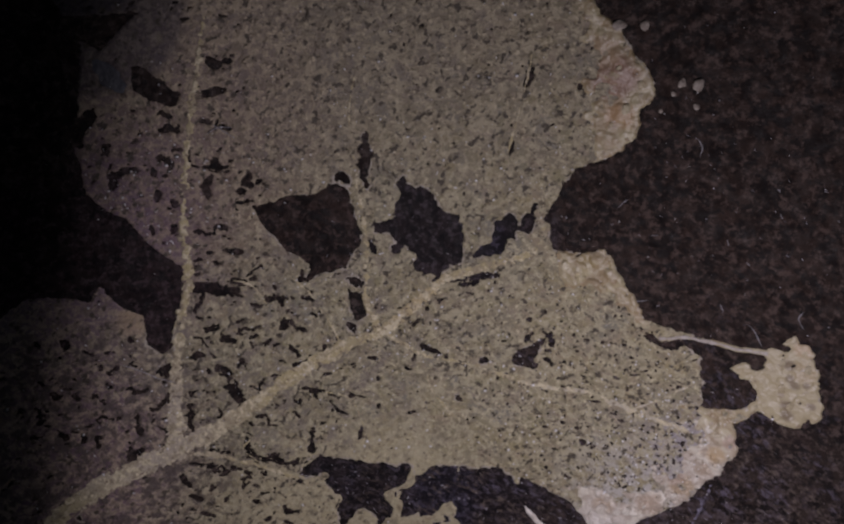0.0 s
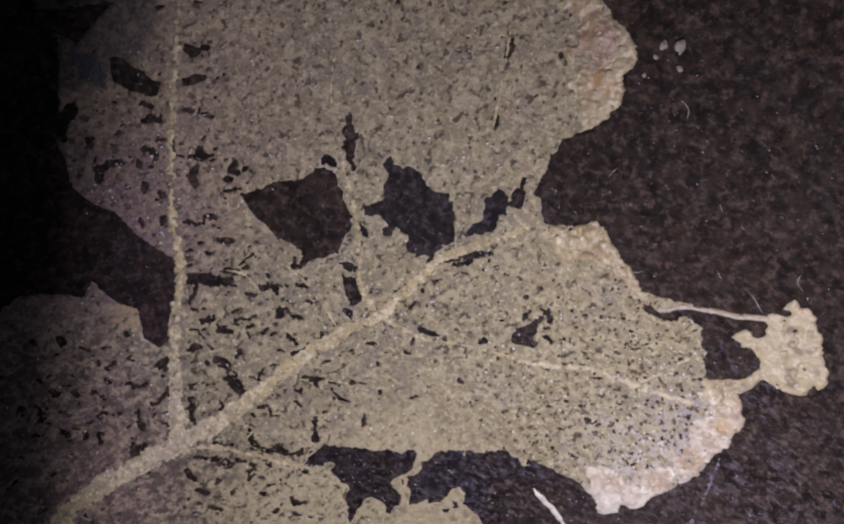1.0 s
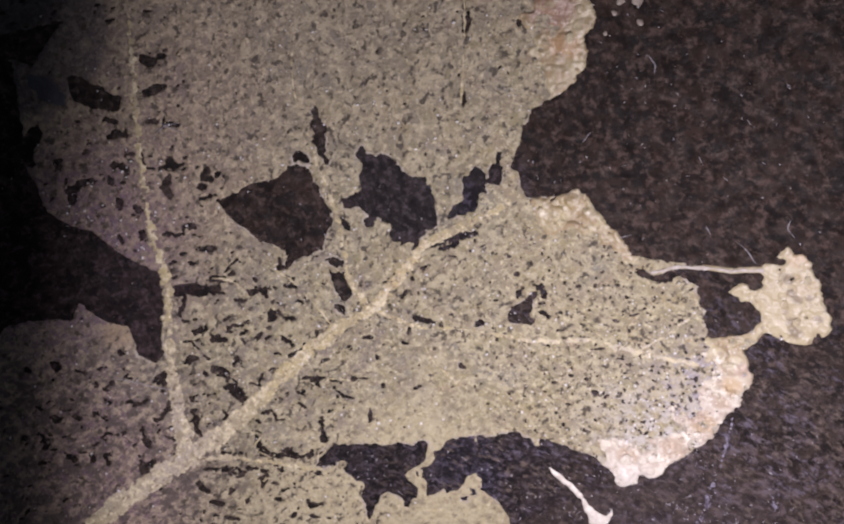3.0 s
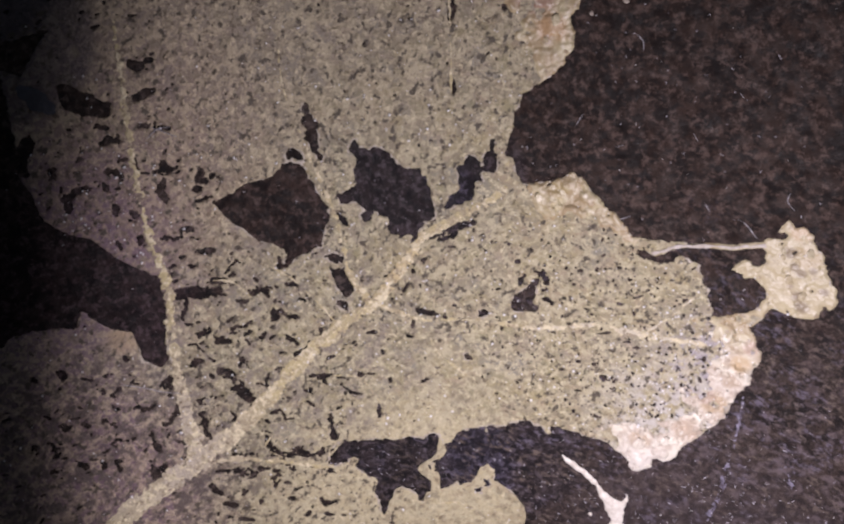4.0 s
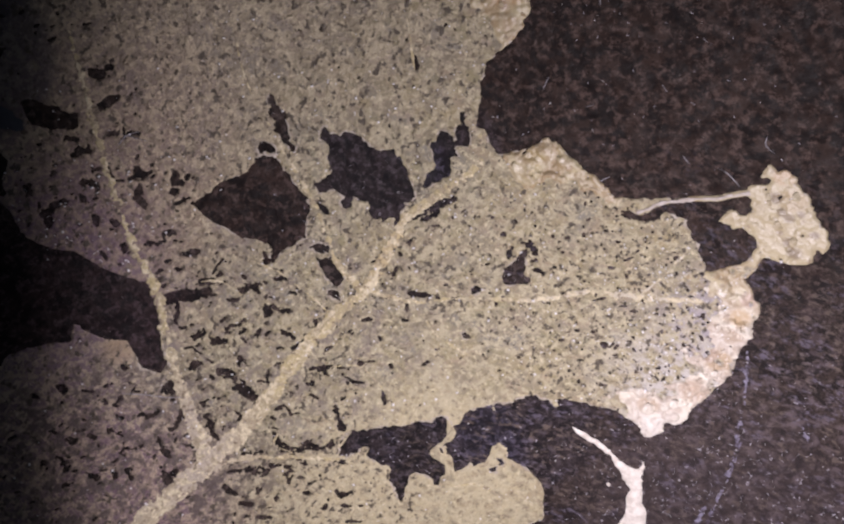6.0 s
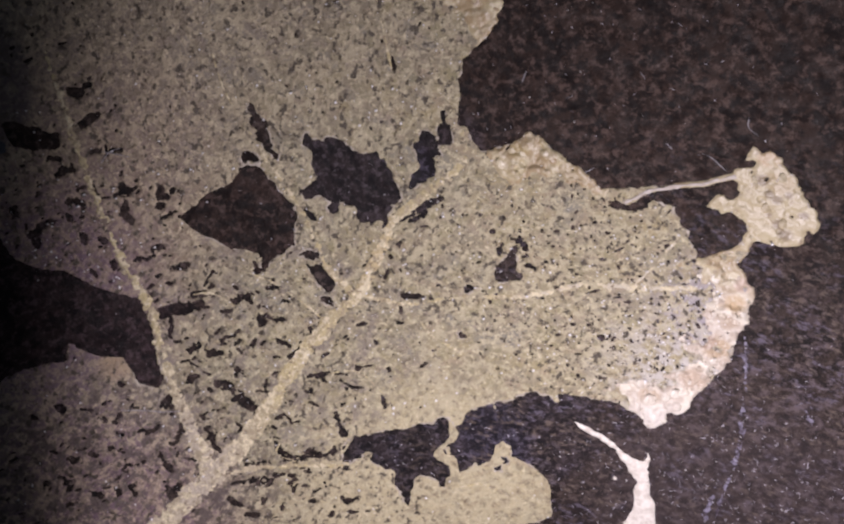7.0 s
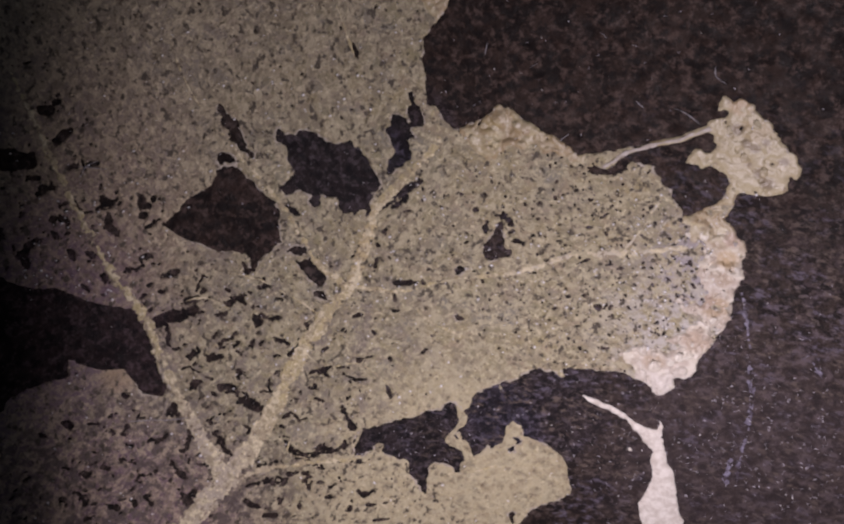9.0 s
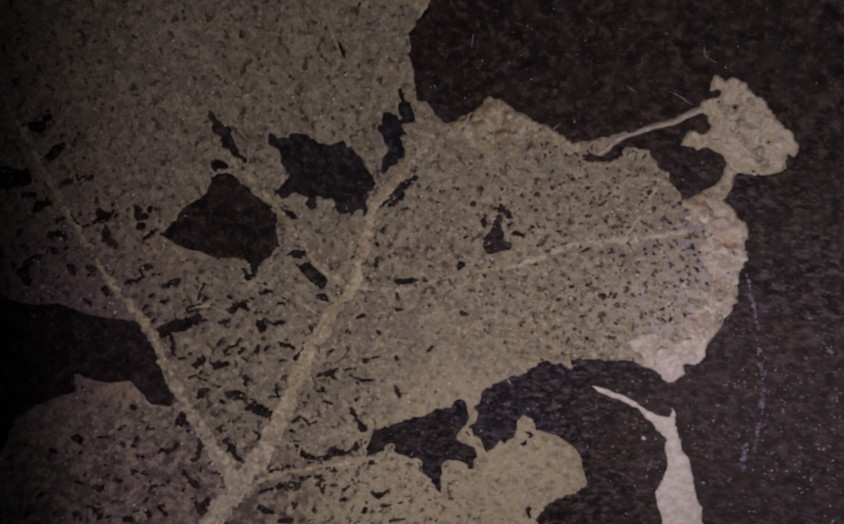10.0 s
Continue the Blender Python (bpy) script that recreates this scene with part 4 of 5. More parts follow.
MARKS_K = [[(0.42,), (-14.5, -22.5), (-13.3, -22.7), (-12.8, -22.8)], [(0.36,), (-13, -22.9), (-12.6, -22.3)], [(0.26,), (-15.3, -17.8), (-14.5,
    -18)], [(0.29,), (-15.4, -16.7), (-15.2, -17.5)], [(0.45,), (-21, -20), (-20, -20.3), (-18.8, -20.8)], [(0.52,), (-20.3, -20.2), (-19.4, -20.9)],
    [(0.28,), (-20.5, -19.4), (-20.1, -20)], [(0.25,), (-22.9, -21.1), (-21.9, -21.4)], [(0.45,), (-21.7, -21.4), (-20.9, -21.6)], [(0.56,), (-21,
    -21.9), (-20.6, -22.5)], [(0.59,), (-19.9, -22.1), (-19.6, -22.8)], [(0.4,), (-20.2, -23.1), (-19.7, -23.1)], [(0.51,), (-18.8, -22.5), (-18.3,
    -22.6)], [(0.44,), (-18.5, -22.6), (-17.5, -23.4), (-17.3, -23.9)]]
MARKS_L = [[(0.5,), (-18, -24), (-18.1, -25)], [(0.51,), (-18, -24.8), (-17.6, -24.5)], [(0.33,), (-16.3, -23.4), (-15.8, -23.9)], [(0.31,), (-17.4,
    -24.9), (-16.8, -25.1)], [(0.28,), (-16.4, -22.9), (-15.8, -23.5)], [(0.37,), (-16.2, -26.1), (-15.7, -26.1)], [(0.27,), (-14.5, -23.8), (-13.2,
    -24.8), (-12.3, -25.4)], [(0.38,), (-15.2, -25.5), (-15.1, -26.2)], [(0.71,), (-31.9, -5.1), (-31.7, -5.8)], [(0.41,), (-33.8, -4.7), (-33.7,
    -5.1)], [(0.35,), (-34.1, -8.7), (-33.9, -9.1)], [(0.58,), (-33.4, -10.2), (-33, -10.8)]]
MARKS_M = [[(0.33,), (-31.6, -8.7), (-31.5, -9.3)], [(0.3,), (-32.5, -9.9), (-32, -10.1)], [(0.36,), (-31.7, -10.8), (-31.5, -11.3)], [(0.34,),
    (-28.1, -7.2), (-27.7, -7.8)], [(0.41,), (-26.6, -6), (-26.5, -6.3)], [(0.25,), (-27, -7.5), (-26.7, -8)], [(0.27,), (-30.4, -6.5), (-29.8, -7)],
    [(0.49,), (-35.8, -11), (-35.8, -11.7)], [(0.5,), (-34.5, -12.2), (-34.6, -13)], [(0.42,), (-35.4, -14.2), (-34.6, -14.5)], [(0.41,), (-33.4,
    -14.2), (-32.8, -15.4)], [(0.34,), (-34.7, -11.3), (-34.5, -11.7)], [(0.21,), (-33.1, -12.6), (-32.7, -12.6)], [(0.33,), (-29.6, -7.7), (-29.6,
    -8.1)]]
MARKS_N = []
DASH_B = [(-4.48, 1.18, 1.31, 0.52, -69.91), (-1.93, -5.01, 1.02, 0.32, 8), (-0.88, -4.23, 0.6, 0.26, 28.71), (-0.68, -6.6, 0.32, 1.14, -36.4),
    (-2.07, -7.44, 0.36, 0.42, -14.14), (1.61, -3.94, 0.6, 0.34, 29.65), (0.45, -5, 0.44, 0.41, -12.99), (3.23, -1.75, 2.3, 0.31, 7.75), (5.24, -1.11,
    2.19, 0.58, 10.63), (-2.26, -8.83, 1.42, 0.34, -14.2), (-1.32, -9.42, 0.57, 0.42, -31.04), (0.85, -9.56, 2.52, 0.7, -18.33), (-0.64, -10.19, 0.28,
    1.77, -19.09)]
DASH_C = [(2.38, -10.32, 0.57, 0.3, -11.68), (3.56, -9.18, 0.59, 0.28, 11.21), (4.54, -3.03, 0.88, 0.16, -11.22), (-4.77, -10.71, 1.23, 0.42, -9.75),
    (-1.38, -11.9, 0.58, 0.34, -13.63), (-7.03, -15.05, 0.62, 0.59, 27.72), (-6.08, -15.14, 1.04, 0.22, -10.44), (-7.82, -16.98, 1.8, 0.35, -29.01),
    (-6.17, -19.43, 0.51, 1.63, -10.48), (-4.39, -16.45, 0.34, 0.44, -15.27), (-4.35, -12.93, 0.34, 0.7, 7.53), (-1.18, -17.07, 0.62, 0.34, 20.36),
    (-23.3, -23.34, 2, 0.63, -63.72), (-22.6, -25.27, 1.83, 0.61, -38.97), (-21.1, -24.47, 0.25, 0.73, -26.58), (-19.92, -26.22, 0.34, 0.74, -25.94),
    (-17.1, -26.91, 0.69, 0.46, -24.03)]
DASH_D = [(-15.88, -29.32, 0.52, 0.77, -23.36), (-13.86, -30.16, 1.44, 0.28, -27.81), (-13.69, -28.63, 1.08, 0.33, 2.32), (-14.25, -28.06, 0.35, 0.46,
    -22.12), (-21.72, -27.58, 1.82, 0.63, -33.09), (-13.65, -32.35, 1.68, 0.38, -27.78), (11.51, -6.43, 0.41, 0.25, -31.31), (12.26, -6.98, 0.38,
    0.74, 15.39), (12.22, -9.54, 0.42, 0.32, -18.66), (10.14, -7.09, 0.49, 0.19, 52.08), (9.66, -3.38, 0.38, 0.31, -8.87), (10.69, -3.54, 0.41, 0.15,
    -8.39), (12.55, -3.36, 0.17, 0.56, -31.12), (13.12, -4.97, 0.36, 0.26, -53.87), (10.03, -5.38, 0.49, 0.15, 2.98), (15.44, -6.6, 0.4, 0.18, -5.57),
    (16.95, -6.47, 0.28, 0.43, -4.86), (18.8, -6.34, 0.39, 0.24, -4), (14.81, -7.94, 0.29, 0.25, -5.6)]
DASH_E = [(18.41, -8.12, 0.28, 0.3, -3.73), (19.67, -8.47, 0.17, 0.58, -15.51), (20.21, -9.33, 0.75, 0.17, 20.74), (18.4, -10.07, 0.4, 0.25, -3.24),
    (13.67, -9.35, 0.3, 0.19, -5.89), (15.87, -11.16, 0.29, 0.32, -4.35), (7.48, -12.14, 0.4, 0.81, -8.75), (12.09, -13.03, 0.43, 0.26, -6.06),
    (16.68, -13.24, 1.52, 0.28, 8.52), (21.22, -12.44, 0.69, 0.28, -27.06), (18.51, -12.18, 0.44, 0.18, -63.46), (19.61, -11.09, 0.23, 0.59, -2.31),
    (18.41, -4.69, 0.39, 0.18, -4.62), (20.13, -5.08, 0.34, 0.23, -52.16), (23.91, -14.82, 0.16, 0.52, 1.27), (25.84, -12.08, 0.42, 0.18, 1.52),
    (24.38, -13.56, 0.68, 0.16, 1.15), (22.4, -15.13, 0.28, 0.32, 0.45), (21.26, -15.25, 0.4, 0.26, -0.22)]
DASH_F = [(21.33, -16.29, 0.29, 0.26, 0.12), (25.72, -13.08, 0.27, 0.31, 1.8), (18.65, -14.21, 0.73, 0.32, -2.06), (19.25, -14.81, 0.65, 0.26, -1.55),
    (18.86, -15.79, 0.29, 0.26, -1.53), (22.56, -10.89, 0.38, 0.24, -0.74), (15.33, -16.71, 0.48, 0.43, 29.85), (16.38, -16.29, 0.3, 0.26, -2.91),
    (13.81, -17.7, 0.31, 0.34, -4.19), (13.92, -18.45, 0.25, 0.27, -3.98), (12.25, -17.21, 0.45, 0.26, 6.65), (13.93, -16.32, 0.43, 0.27, -4.39),
    (11.28, -18.22, 0.5, 0.27, -5.66), (16.93, -18.73, 0.3, 0.3, -2.02), (16.56, -19.44, 0.42, 0.27, -28.05), (18.8, -17.63, 0.37, 0.32, -52.36),
    (18.35, -18.04, 0.24, 0.27, -1.29), (16.04, -18.26, 0.49, 0.47, -2.69), (12.74, -21.97, 0.32, 0.35, -4.09)]
DASH_G = [(14.89, -22.73, 0.7, 0.21, -2.52), (16, -22.71, 0.31, 0.21, -40.88), (18.16, -21.57, 0.36, 0.27, -0.57), (16.53, -21.66, 0.18, 0.49, -1.64),
    (7.86, -18.44, 0.32, 0.27, -7.73), (7.76, -17, 0.32, 0.27, -7.97), (9.36, -18.76, 0.32, 0.2, -6.76), (20.3, -21.08, 0.3, 0.56, 0.75), (13.54,
    -19.65, 0.77, 0.17, -16.62), (22.9, -18.74, 0.37, 0.54, 1.83), (22.37, -19.29, 0.29, 0.2, 1.65), (23.29, -19.2, 0.4, 0.13, 2.23), (24.47, -17.97,
    0.28, 0.53, 2.64), (23.88, -17.41, 0.17, 0.19, 2.07), (24.98, -15.64, 0.27, 0.32, 2.21), (25.25, -16.32, 0.22, 0.25, 2.6)]
STRAND = [(-1.05, -23.61), (-0.42, -24.21), (-0.66, -24.69), (-0.64, -25.5), (-0.92, -26.17), (-1.43, -26.39), (-2.03, -26.52), (-2.8, -26.87),
    (-2.86, -27.53), (-2.11, -27.92), (-1.88, -28.59), (-2.21, -30.09), (-2.75, -30.65), (-3.52, -30.52), (-3.12, -29.86), (-2.9, -29.03), (-3.3,
    -28.38), (-3.77, -27.98), (-3.92, -27.26), (-3.63, -26.79), (-2.96, -26.42), (-2.21, -26.14), (-1.64, -25.67), (-1.24, -24.56)]
HOLE_BELOW = [(-10.4, -21.9), (-9.83, -22.23), (-6.67, -22.91), (-5.03, -23.45), (-4.63, -23.23), (-4.04, -23.12), (-2.58, -23.7), (-2.13, -23.28),
    (-1.44, -23.18), (-1.01, -23.48), (-0.66, -24.69), (-0.69, -25.69), (-1.29, -26.49), (-2.58, -26.92), (-2.54, -27.61), (-1.92, -28.31), (-2.07,
    -29.78), (-2.96, -30.11), (-3.67, -30.2), (-4.26, -31.16), (-4.62, -30.99), (-4.74, -30.33), (-5.15, -29.73), (-6.08, -28.92), (-6.59, -29.11),
    (-7.17, -29.76), (-8.47, -31.78), (-8.67, -31.23), (-8.65, -30.33), (-8.82, -28.89), (-8.25, -27.69), (-8.42, -27.09), (-8.92, -26.86), (-10.13,
    -25.16), (-9.63, -24.99), (-9.59, -24.46), (-9.94, -24.14), (-10.42, -24.24), (-10.82, -24.64), (-11.37, -24.58), (-11.91, -24.72), (-12.47,
    -24.51), (-12.53, -24.15), (-11.82, -22.73), (-11.23, -22.27), (-10.64, -22.15)]
VEIN_UP = [(-23.97, -19.55), (-23.61, -15.58), (-23.17, -10.82), (-22.47, -6.3), (-21.32, -2.05), (-21.08, 0.12), (-21.06, 3.39), (-20.73, 6.49),
    (-20.15, 10.45), (-19.21, 15.14), (-18.14, 19.57), (-17.09, 23.79)]
VEIN_MAIN = [(-24.72, -19.58), (-20.92, -18.1), (-16.24, -15.1), (-11.44, -11.61), (-6.27, -8.63), (-3.47, -7.24), (-0.48, -4.39), (2.42, -1.55),
    (5.04, -0.35), (7.57, 0.61), (10.08, 1.87), (10.87, 4.45)]
VEIN_SPUR = [(-4.02, -7.47), (-5.3, -4.38), (-5.17, -1.55), (-5.09, 1.21), (-5.19, 3.4), (-5.71, 7.16), (-5.94, 9.65), (-6.04, 12.01)]
VEIN_RIGHT = [(-3.56, -7.82), (0.24, -10.2), (4.81, -10.93), (11.28, -12.49), (16.23, -12.24), (19.99, -13.33), (24.98, -14.02)]
VEIN_LOW = [(-23.95, -19.43), (-20.42, -20.64), (-16.62, -22.49), (-13.2, -24.34), (-12.26, -24.57)]
VEIN_STALK = [(-23.62, -19.05), (-26.83, -20.32), (-29.89, -21.18), (-32.51, -22.44), (-34.78, -24.42), (-33.5, -30.5)]
STEM = [(10.76, -27.24), (11.9, -28.18), (13.55, -30.04), (14.28, -31.79), (14.71, -32.33), (15.27, -32.74), (15.86, -33.02), (16.51, -31.99), (16.65,
    -32.37), (15.73, -34.92), (15.4, -37.06), (15.52, -37.65), (15.48, -38.49), (14.61, -41.45), (14.22, -43.66), (14.34, -44.41), (14.03, -45.28),
    (13.44, -46.44), (14.35, -44.28), (12.75, -48.99), (10.83, -49.93), (8.71, -48.87), (10.05, -44.58), (10.25, -43.61), (10.33, -42.68), (10.67,
    -41.54), (11.28, -40.8), (12.01, -40.16), (12.66, -39.43), (13.35, -38.36), (13.98, -36.28), (14.52, -35.39), (13.83, -32.58), (13.72, -31.71),
    (13.47, -31.04), (12.42, -29.59), (11.21, -28.46), (10.92, -27.78)]
CRUST_TIP = [(29.62, -10.26), (25.43, -11.93), (24.98, -14.6), (24.95, -18.15), (22.6, -21.04), (19.66, -22.8), (16.6, -24.18), (15.03, -24.68),
    (15.85, -28.5), (18.87, -30.03), (22.44, -27.7), (27.62, -21.14), (30.52, -14.51)]
CRUST_SHOULDER = [(11.74, 2.1), (12.35, 1.04), (14.09, -0.55), (16.33, -1.56), (19, -2.49), (20.1, -2.95), (19.7, -1.38), (17.86, 2.17), (16.41,
    4.17), (14.3, 2.61)]
CRUST_TOP = [(12.97, 24.93), (13.39, 22.39), (14.2, 20.25), (13.98, 17.96), (14.99, 16.21), (15.2, 13.85), (14.07, 11.75), (15.03, 10.88), (18.61,
    13.85), (19.34, 18.14), (17.35, 21.46), (14.97, 25.08)]
VEINLETS = [[(-9.86, -14.4), (-7.84, -14.9), (-6.7, -16.1), (-5.86, -18.58)], [(-6.18, 12.03), (-6.15, 15.17), (-5.4, 19.24)], [(9.03, 20.32), (8.46,
    16.4), (7.44, 11.33)], [(-17.3, -1.33), (-15.55, -2.15), (-14.51, -4.11)], [(-17.06, -19.31), (-17.79, -20.38), (-16.53, -22.05)], [(19.99,
    -13.33), (22.33, -11.57), (25.01, -8.91)], [(0.28, -9.98), (0.89, -13.94), (3.44, -17.33)], [(-12.82, -0.82), (-10.71, -3.03), (-8.98, -6.27),
    (-7.64, -9.37)], [(2.15, -35.29), (-0.32, -32.37), (-3.03, -31.77)]]
CRUMBS = [(15.63, 23.23), (17.41, 23.4), (20.73, 19.1), (21.95, 19.05), (22.02, 17.27), (19.44, 16.54), (20.22, 18.08), (12.54, -34.64), (12.59, -34.77)]
LINTS = [[(22.42, 14.64), (22.87, 13.9), (22.79, 13.15)], [(29.17, 9.43), (29.4, 9)], [(25.81, 6.15), (26.05, 5.51)], [(27.48, 4.45), (27.83, 4.19)],
    [(32.16, 1.07), (31.98, 0.31), (32.44, -0.44)], [(28.44, -1.39), (29.04, -1.91), (29.53, -2.75), (29.77, -3.17)], [(26.17, -0.07), (26.49,
    -0.74)], [(19.03, -1.69), (20.37, -1.23)], [(17.06, 7.42), (17.72, 8.29)], [(19.91, 5.21), (20.56, 5.35)]]
LEAF_LINTS = [[(-27.73, -8.45), (-26.12, -9.56), (-24.79, -10.63), (-23.27, -11.52)], [(-18.17, 13.14), (-17.2, 13.67), (-16.08, 13.61)], [(-17.69, 14.03), (-17.2, 13.67), (-15.91, 12.61)]]
SCRATCHES = [[(27.95, -19.08), (27.33, -22.55), (26.56, -25.84), (25.31, -29.22)], [(25.82, -29.54), (24.15, -33.68), (22.32, -36.96), (20.8,
    -40.31)], [(30.74, -26.37), (31.06, -27.73), (31.23, -29.52)], [(21.68, -36.62), (20.07, -39.62), (19.59, -41.18)], [(25.89, -28), (24.78,
    -31.58), (23.06, -35.83)]]
THREAD_W = [0.42, 0.3, 0.28, 0.25, 0.5, 0.35]

# ---- leaf ----
def build_leaf():
    leaf = new("leaf")
    tagged(leaf, "decayed tan skeleton leaf with torn holes lying on the dark dish", "leaf")
    gx, gy = np.arange(-46, 43, GRID), np.arange(-50, 38, GRID)
    x, y = np.meshgrid(gx, gy, indexing="ij")
    s = np.full(x.shape, -1e3)
    for points in (UPPER, RIGHT, LOWER, LEFT, TAG):
        s = np.maximum(s, inside(points, x, y))
    for points, half in ((VEIN_UP, 0.5), (VEIN_MAIN, 0.7), (VEIN_STALK, 1.0), (VEIN_LOW, 0.3), (VEIN_SPUR, 0.3)):
        s = np.maximum(s, along(points, x, y, half))
    ragged = 0.05 * ripple(x, y, 1.1, 1) + 0.08 * ripple(x, y, 0.5, 2) + 0.08 * ripple(x, y, 0.24, 8)
    s += ragged
    whole = s.copy()
    for points in (HOLE_TRIANGLE, HOLE_MIDDLE, HOLE_SMALL, HOLE_SLIVER, HOLE_DROP, HOLE_NOTCH, HOLE_SHOULDER, HOLE_SHOULDER_B, HOLE_TOP, HOLE_EDGE,
                   HOLE_BELOW, HOLE_SPIKE, HOLE_SPECK, HOLE_NOTCH_UPPER, HOLE_NOTCH_LOWER, HOLE_BEAD, HOLE_DOT, HOLE_PEAK, HOLE_FOOT):
        px, py = zip(*points)
        w = window(gx, gy, min(px) - 2, max(px) + 2, min(py) - 2, max(py) + 2)
        s[w] = np.minimum(s[w], -inside(points, x[w], y[w]) + ragged[w] + 0.06 * ripple(x[w], y[w], 0.36, 18))
    torn = s.copy()
    for cx, cy, length, width, turn in DASH_A + DASH_B + DASH_C + DASH_D + DASH_E + DASH_F + DASH_G:
        w = window(gx, gy, cx - length - 1, cx + length + 1, cy - length - 1, cy + length + 1)
        c, q = math.cos(radians(turn)), math.sin(radians(turn))
        u, v = (x[w] - cx) * c + (y[w] - cy) * q, (y[w] - cy) * c - (x[w] - cx) * q
        d = np.sqrt((u / (0.5 * length)) ** 2 + (v / (0.5 * width)) ** 2)
        d *= 1 + 0.35 * ripple(x[w], y[w], 0.7, 13) + 0.30 * ripple(x[w], y[w], 0.3, 14)
        s[w] = np.minimum(s[w], (d - 1) * min(length, width) * 0.5 + 0.6 * ragged[w])
    # torn slits: width, then the line
    for (wide,), *line in MARKS_A + MARKS_B + MARKS_C + MARKS_D + MARKS_E + MARKS_F + MARKS_G + MARKS_H + MARKS_I + MARKS_J + MARKS_K + MARKS_L + MARKS_M + MARKS_N + MARKS_O + MARKS_P + MARKS_Q:
        px, py = zip(*line)
        w = window(gx, gy, min(px) - wide - 1, max(px) + wide + 1, min(py) - wide - 1, max(py) + wide + 1)
        slit = along(line, x[w], y[w], 0.42 * wide) + min(0.16, 0.35 * wide) * (ripple(x[w], y[w], 0.6, 16) + ripple(x[w], y[w], 0.27, 17) + 0.8 * ripple(x[w], y[w], 0.18, 19))
        s[w] = np.minimum(s[w], -slit)
    px, py = zip(*STRAND)
    w = window(gx, gy, min(px) - 2, max(px) + 2, min(py) - 2, max(py) + 2)
    s[w] = np.maximum(s[w], inside(STRAND, x[w], y[w]) + 0.5 * ragged[w])
    for points, wide in zip(THREADS, THREAD_W):
        s = np.maximum(s, along(points, x, y, wide * 0.5) + 0.4 * ragged)
    # small gaps: many on the spotted lobe, coarser where the leaf has rotted by the stalk
    rng = np.random.RandomState(7)
    thick = ripple(x, y, 5.0, 5)
    for x0, x1, y0, y1, count, small, large, turn in SPOTS:
        for cx, cy, size, swing, long in zip(rng.uniform(x0, x1, count), rng.uniform(y0, y1, count), rng.uniform(0, 1, count) ** 2.5, rng.normal(turn, 35, count), rng.uniform(1.3, 3.2, count)):
            r = small + (large - small) * size
            w = window(gx, gy, cx - 3 * r - 0.1, cx + 3 * r + 0.1, cy - 3 * r - 0.1, cy + 3 * r + 0.1)
            if s[w].size < 4 or thick[w].mean() < rng.uniform(-1.6, 0.2):
                continue
            c, q = math.cos(radians(swing)), math.sin(radians(swing))
            u, v = (x[w] - cx) * c + (y[w] - cy) * q, (y[w] - cy) * c - (x[w] - cx) * q
            d = np.sqrt((u / (r * long)) ** 2 + (v / r) ** 2)
            s[w] = np.minimum(s[w], (d * (1 + 0.4 * ripple(x[w], y[w], 0.22, 15)) - 1) * r + 0.25 * ragged[w])
    height = 0.03 + 0.06 * np.clip(s / 0.16, 0, 1) + 0.02 * ripple(x, y, 0.9, 11) + 0.012 * ripple(x, y, 0.35, 12)
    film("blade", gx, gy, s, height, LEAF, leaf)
    for name, points, widths, rise, mat in (("vein", VEIN_UP[:7], (1.9, 1.35, 1.1, 1.0, 0.9, 0.7), 0.07, VEIN), ("vein", VEIN_UP[6:], (0.75, 0.55, 0.5, 0.45, 0.4), 0.03, VEIN),
                                            ("midrib", VEIN_MAIN, (2.6, 1.9, 1.6, 1.4, 1.2, 1.0, 0.85, 0.4), 0.09, VEIN), ("vein", VEIN_SPUR, (1.1, 0.5, 0.5, 0.4, 0.25), 0.03, VEIN),
                                            ("vein", VEIN_RIGHT, (0.5, 0.3, 0.45, 0.35, 0.5, 0.4), 0.03, VEIN), ("vein", VEIN_LOW, (0.7, 0.5, 0.5, 0.4), 0.05, VEIN),
                                            ("stalk", VEIN_STALK, (2.4, 2.3, 2.3, 2.4), 0.08, VEIN)):
        px, py = zip(*points)
        w = window(gx, gy, min(px) - 2, max(px) + 2, min(py) - 2, max(py) + 2)
        xs, ys = x[w], y[w]
        line = [tuple(p) for p in smooth_line(points, 0.8)]
        v = strip(line, xs, ys, widths) + 1.4 * ragged[w] + 0.08 * ripple(xs, ys, 0.9, 70) + 0.12 * ripple(xs, ys, 0.33, 71)
        film(name, gx[w[0]], gy[w[1]], v, 0.085 + rise * np.clip(v / (0.35 * max(widths)), 0, 1) + 0.03 * ripple(xs, ys, 0.5, 72) + 0.03 * ripple(xs, ys, 0.26, 73), mat, leaf)
    band = 0.14 + 0.08 * ripple(x, y, 3.0, 81)
    v = np.minimum(np.minimum(torn, s) + 0.03, band - torn) + 0.10 * ripple(x, y, 0.5, 82) + 0.08 * ripple(x, y, 0.24, 83) - 0.03 - 0.10 * (ripple(x, y, 2.2, 84) > 0.2)
    v[(x < -16) & (y > -3)] -= 1
    film("margin", gx, gy, v, 0.105 + 0.03 * ripple(x, y, 0.4, 85), RIM, leaf, "thin greyish rim along the torn leaf edge")
    px, py = zip(*HOLE_SHOULDER_B)
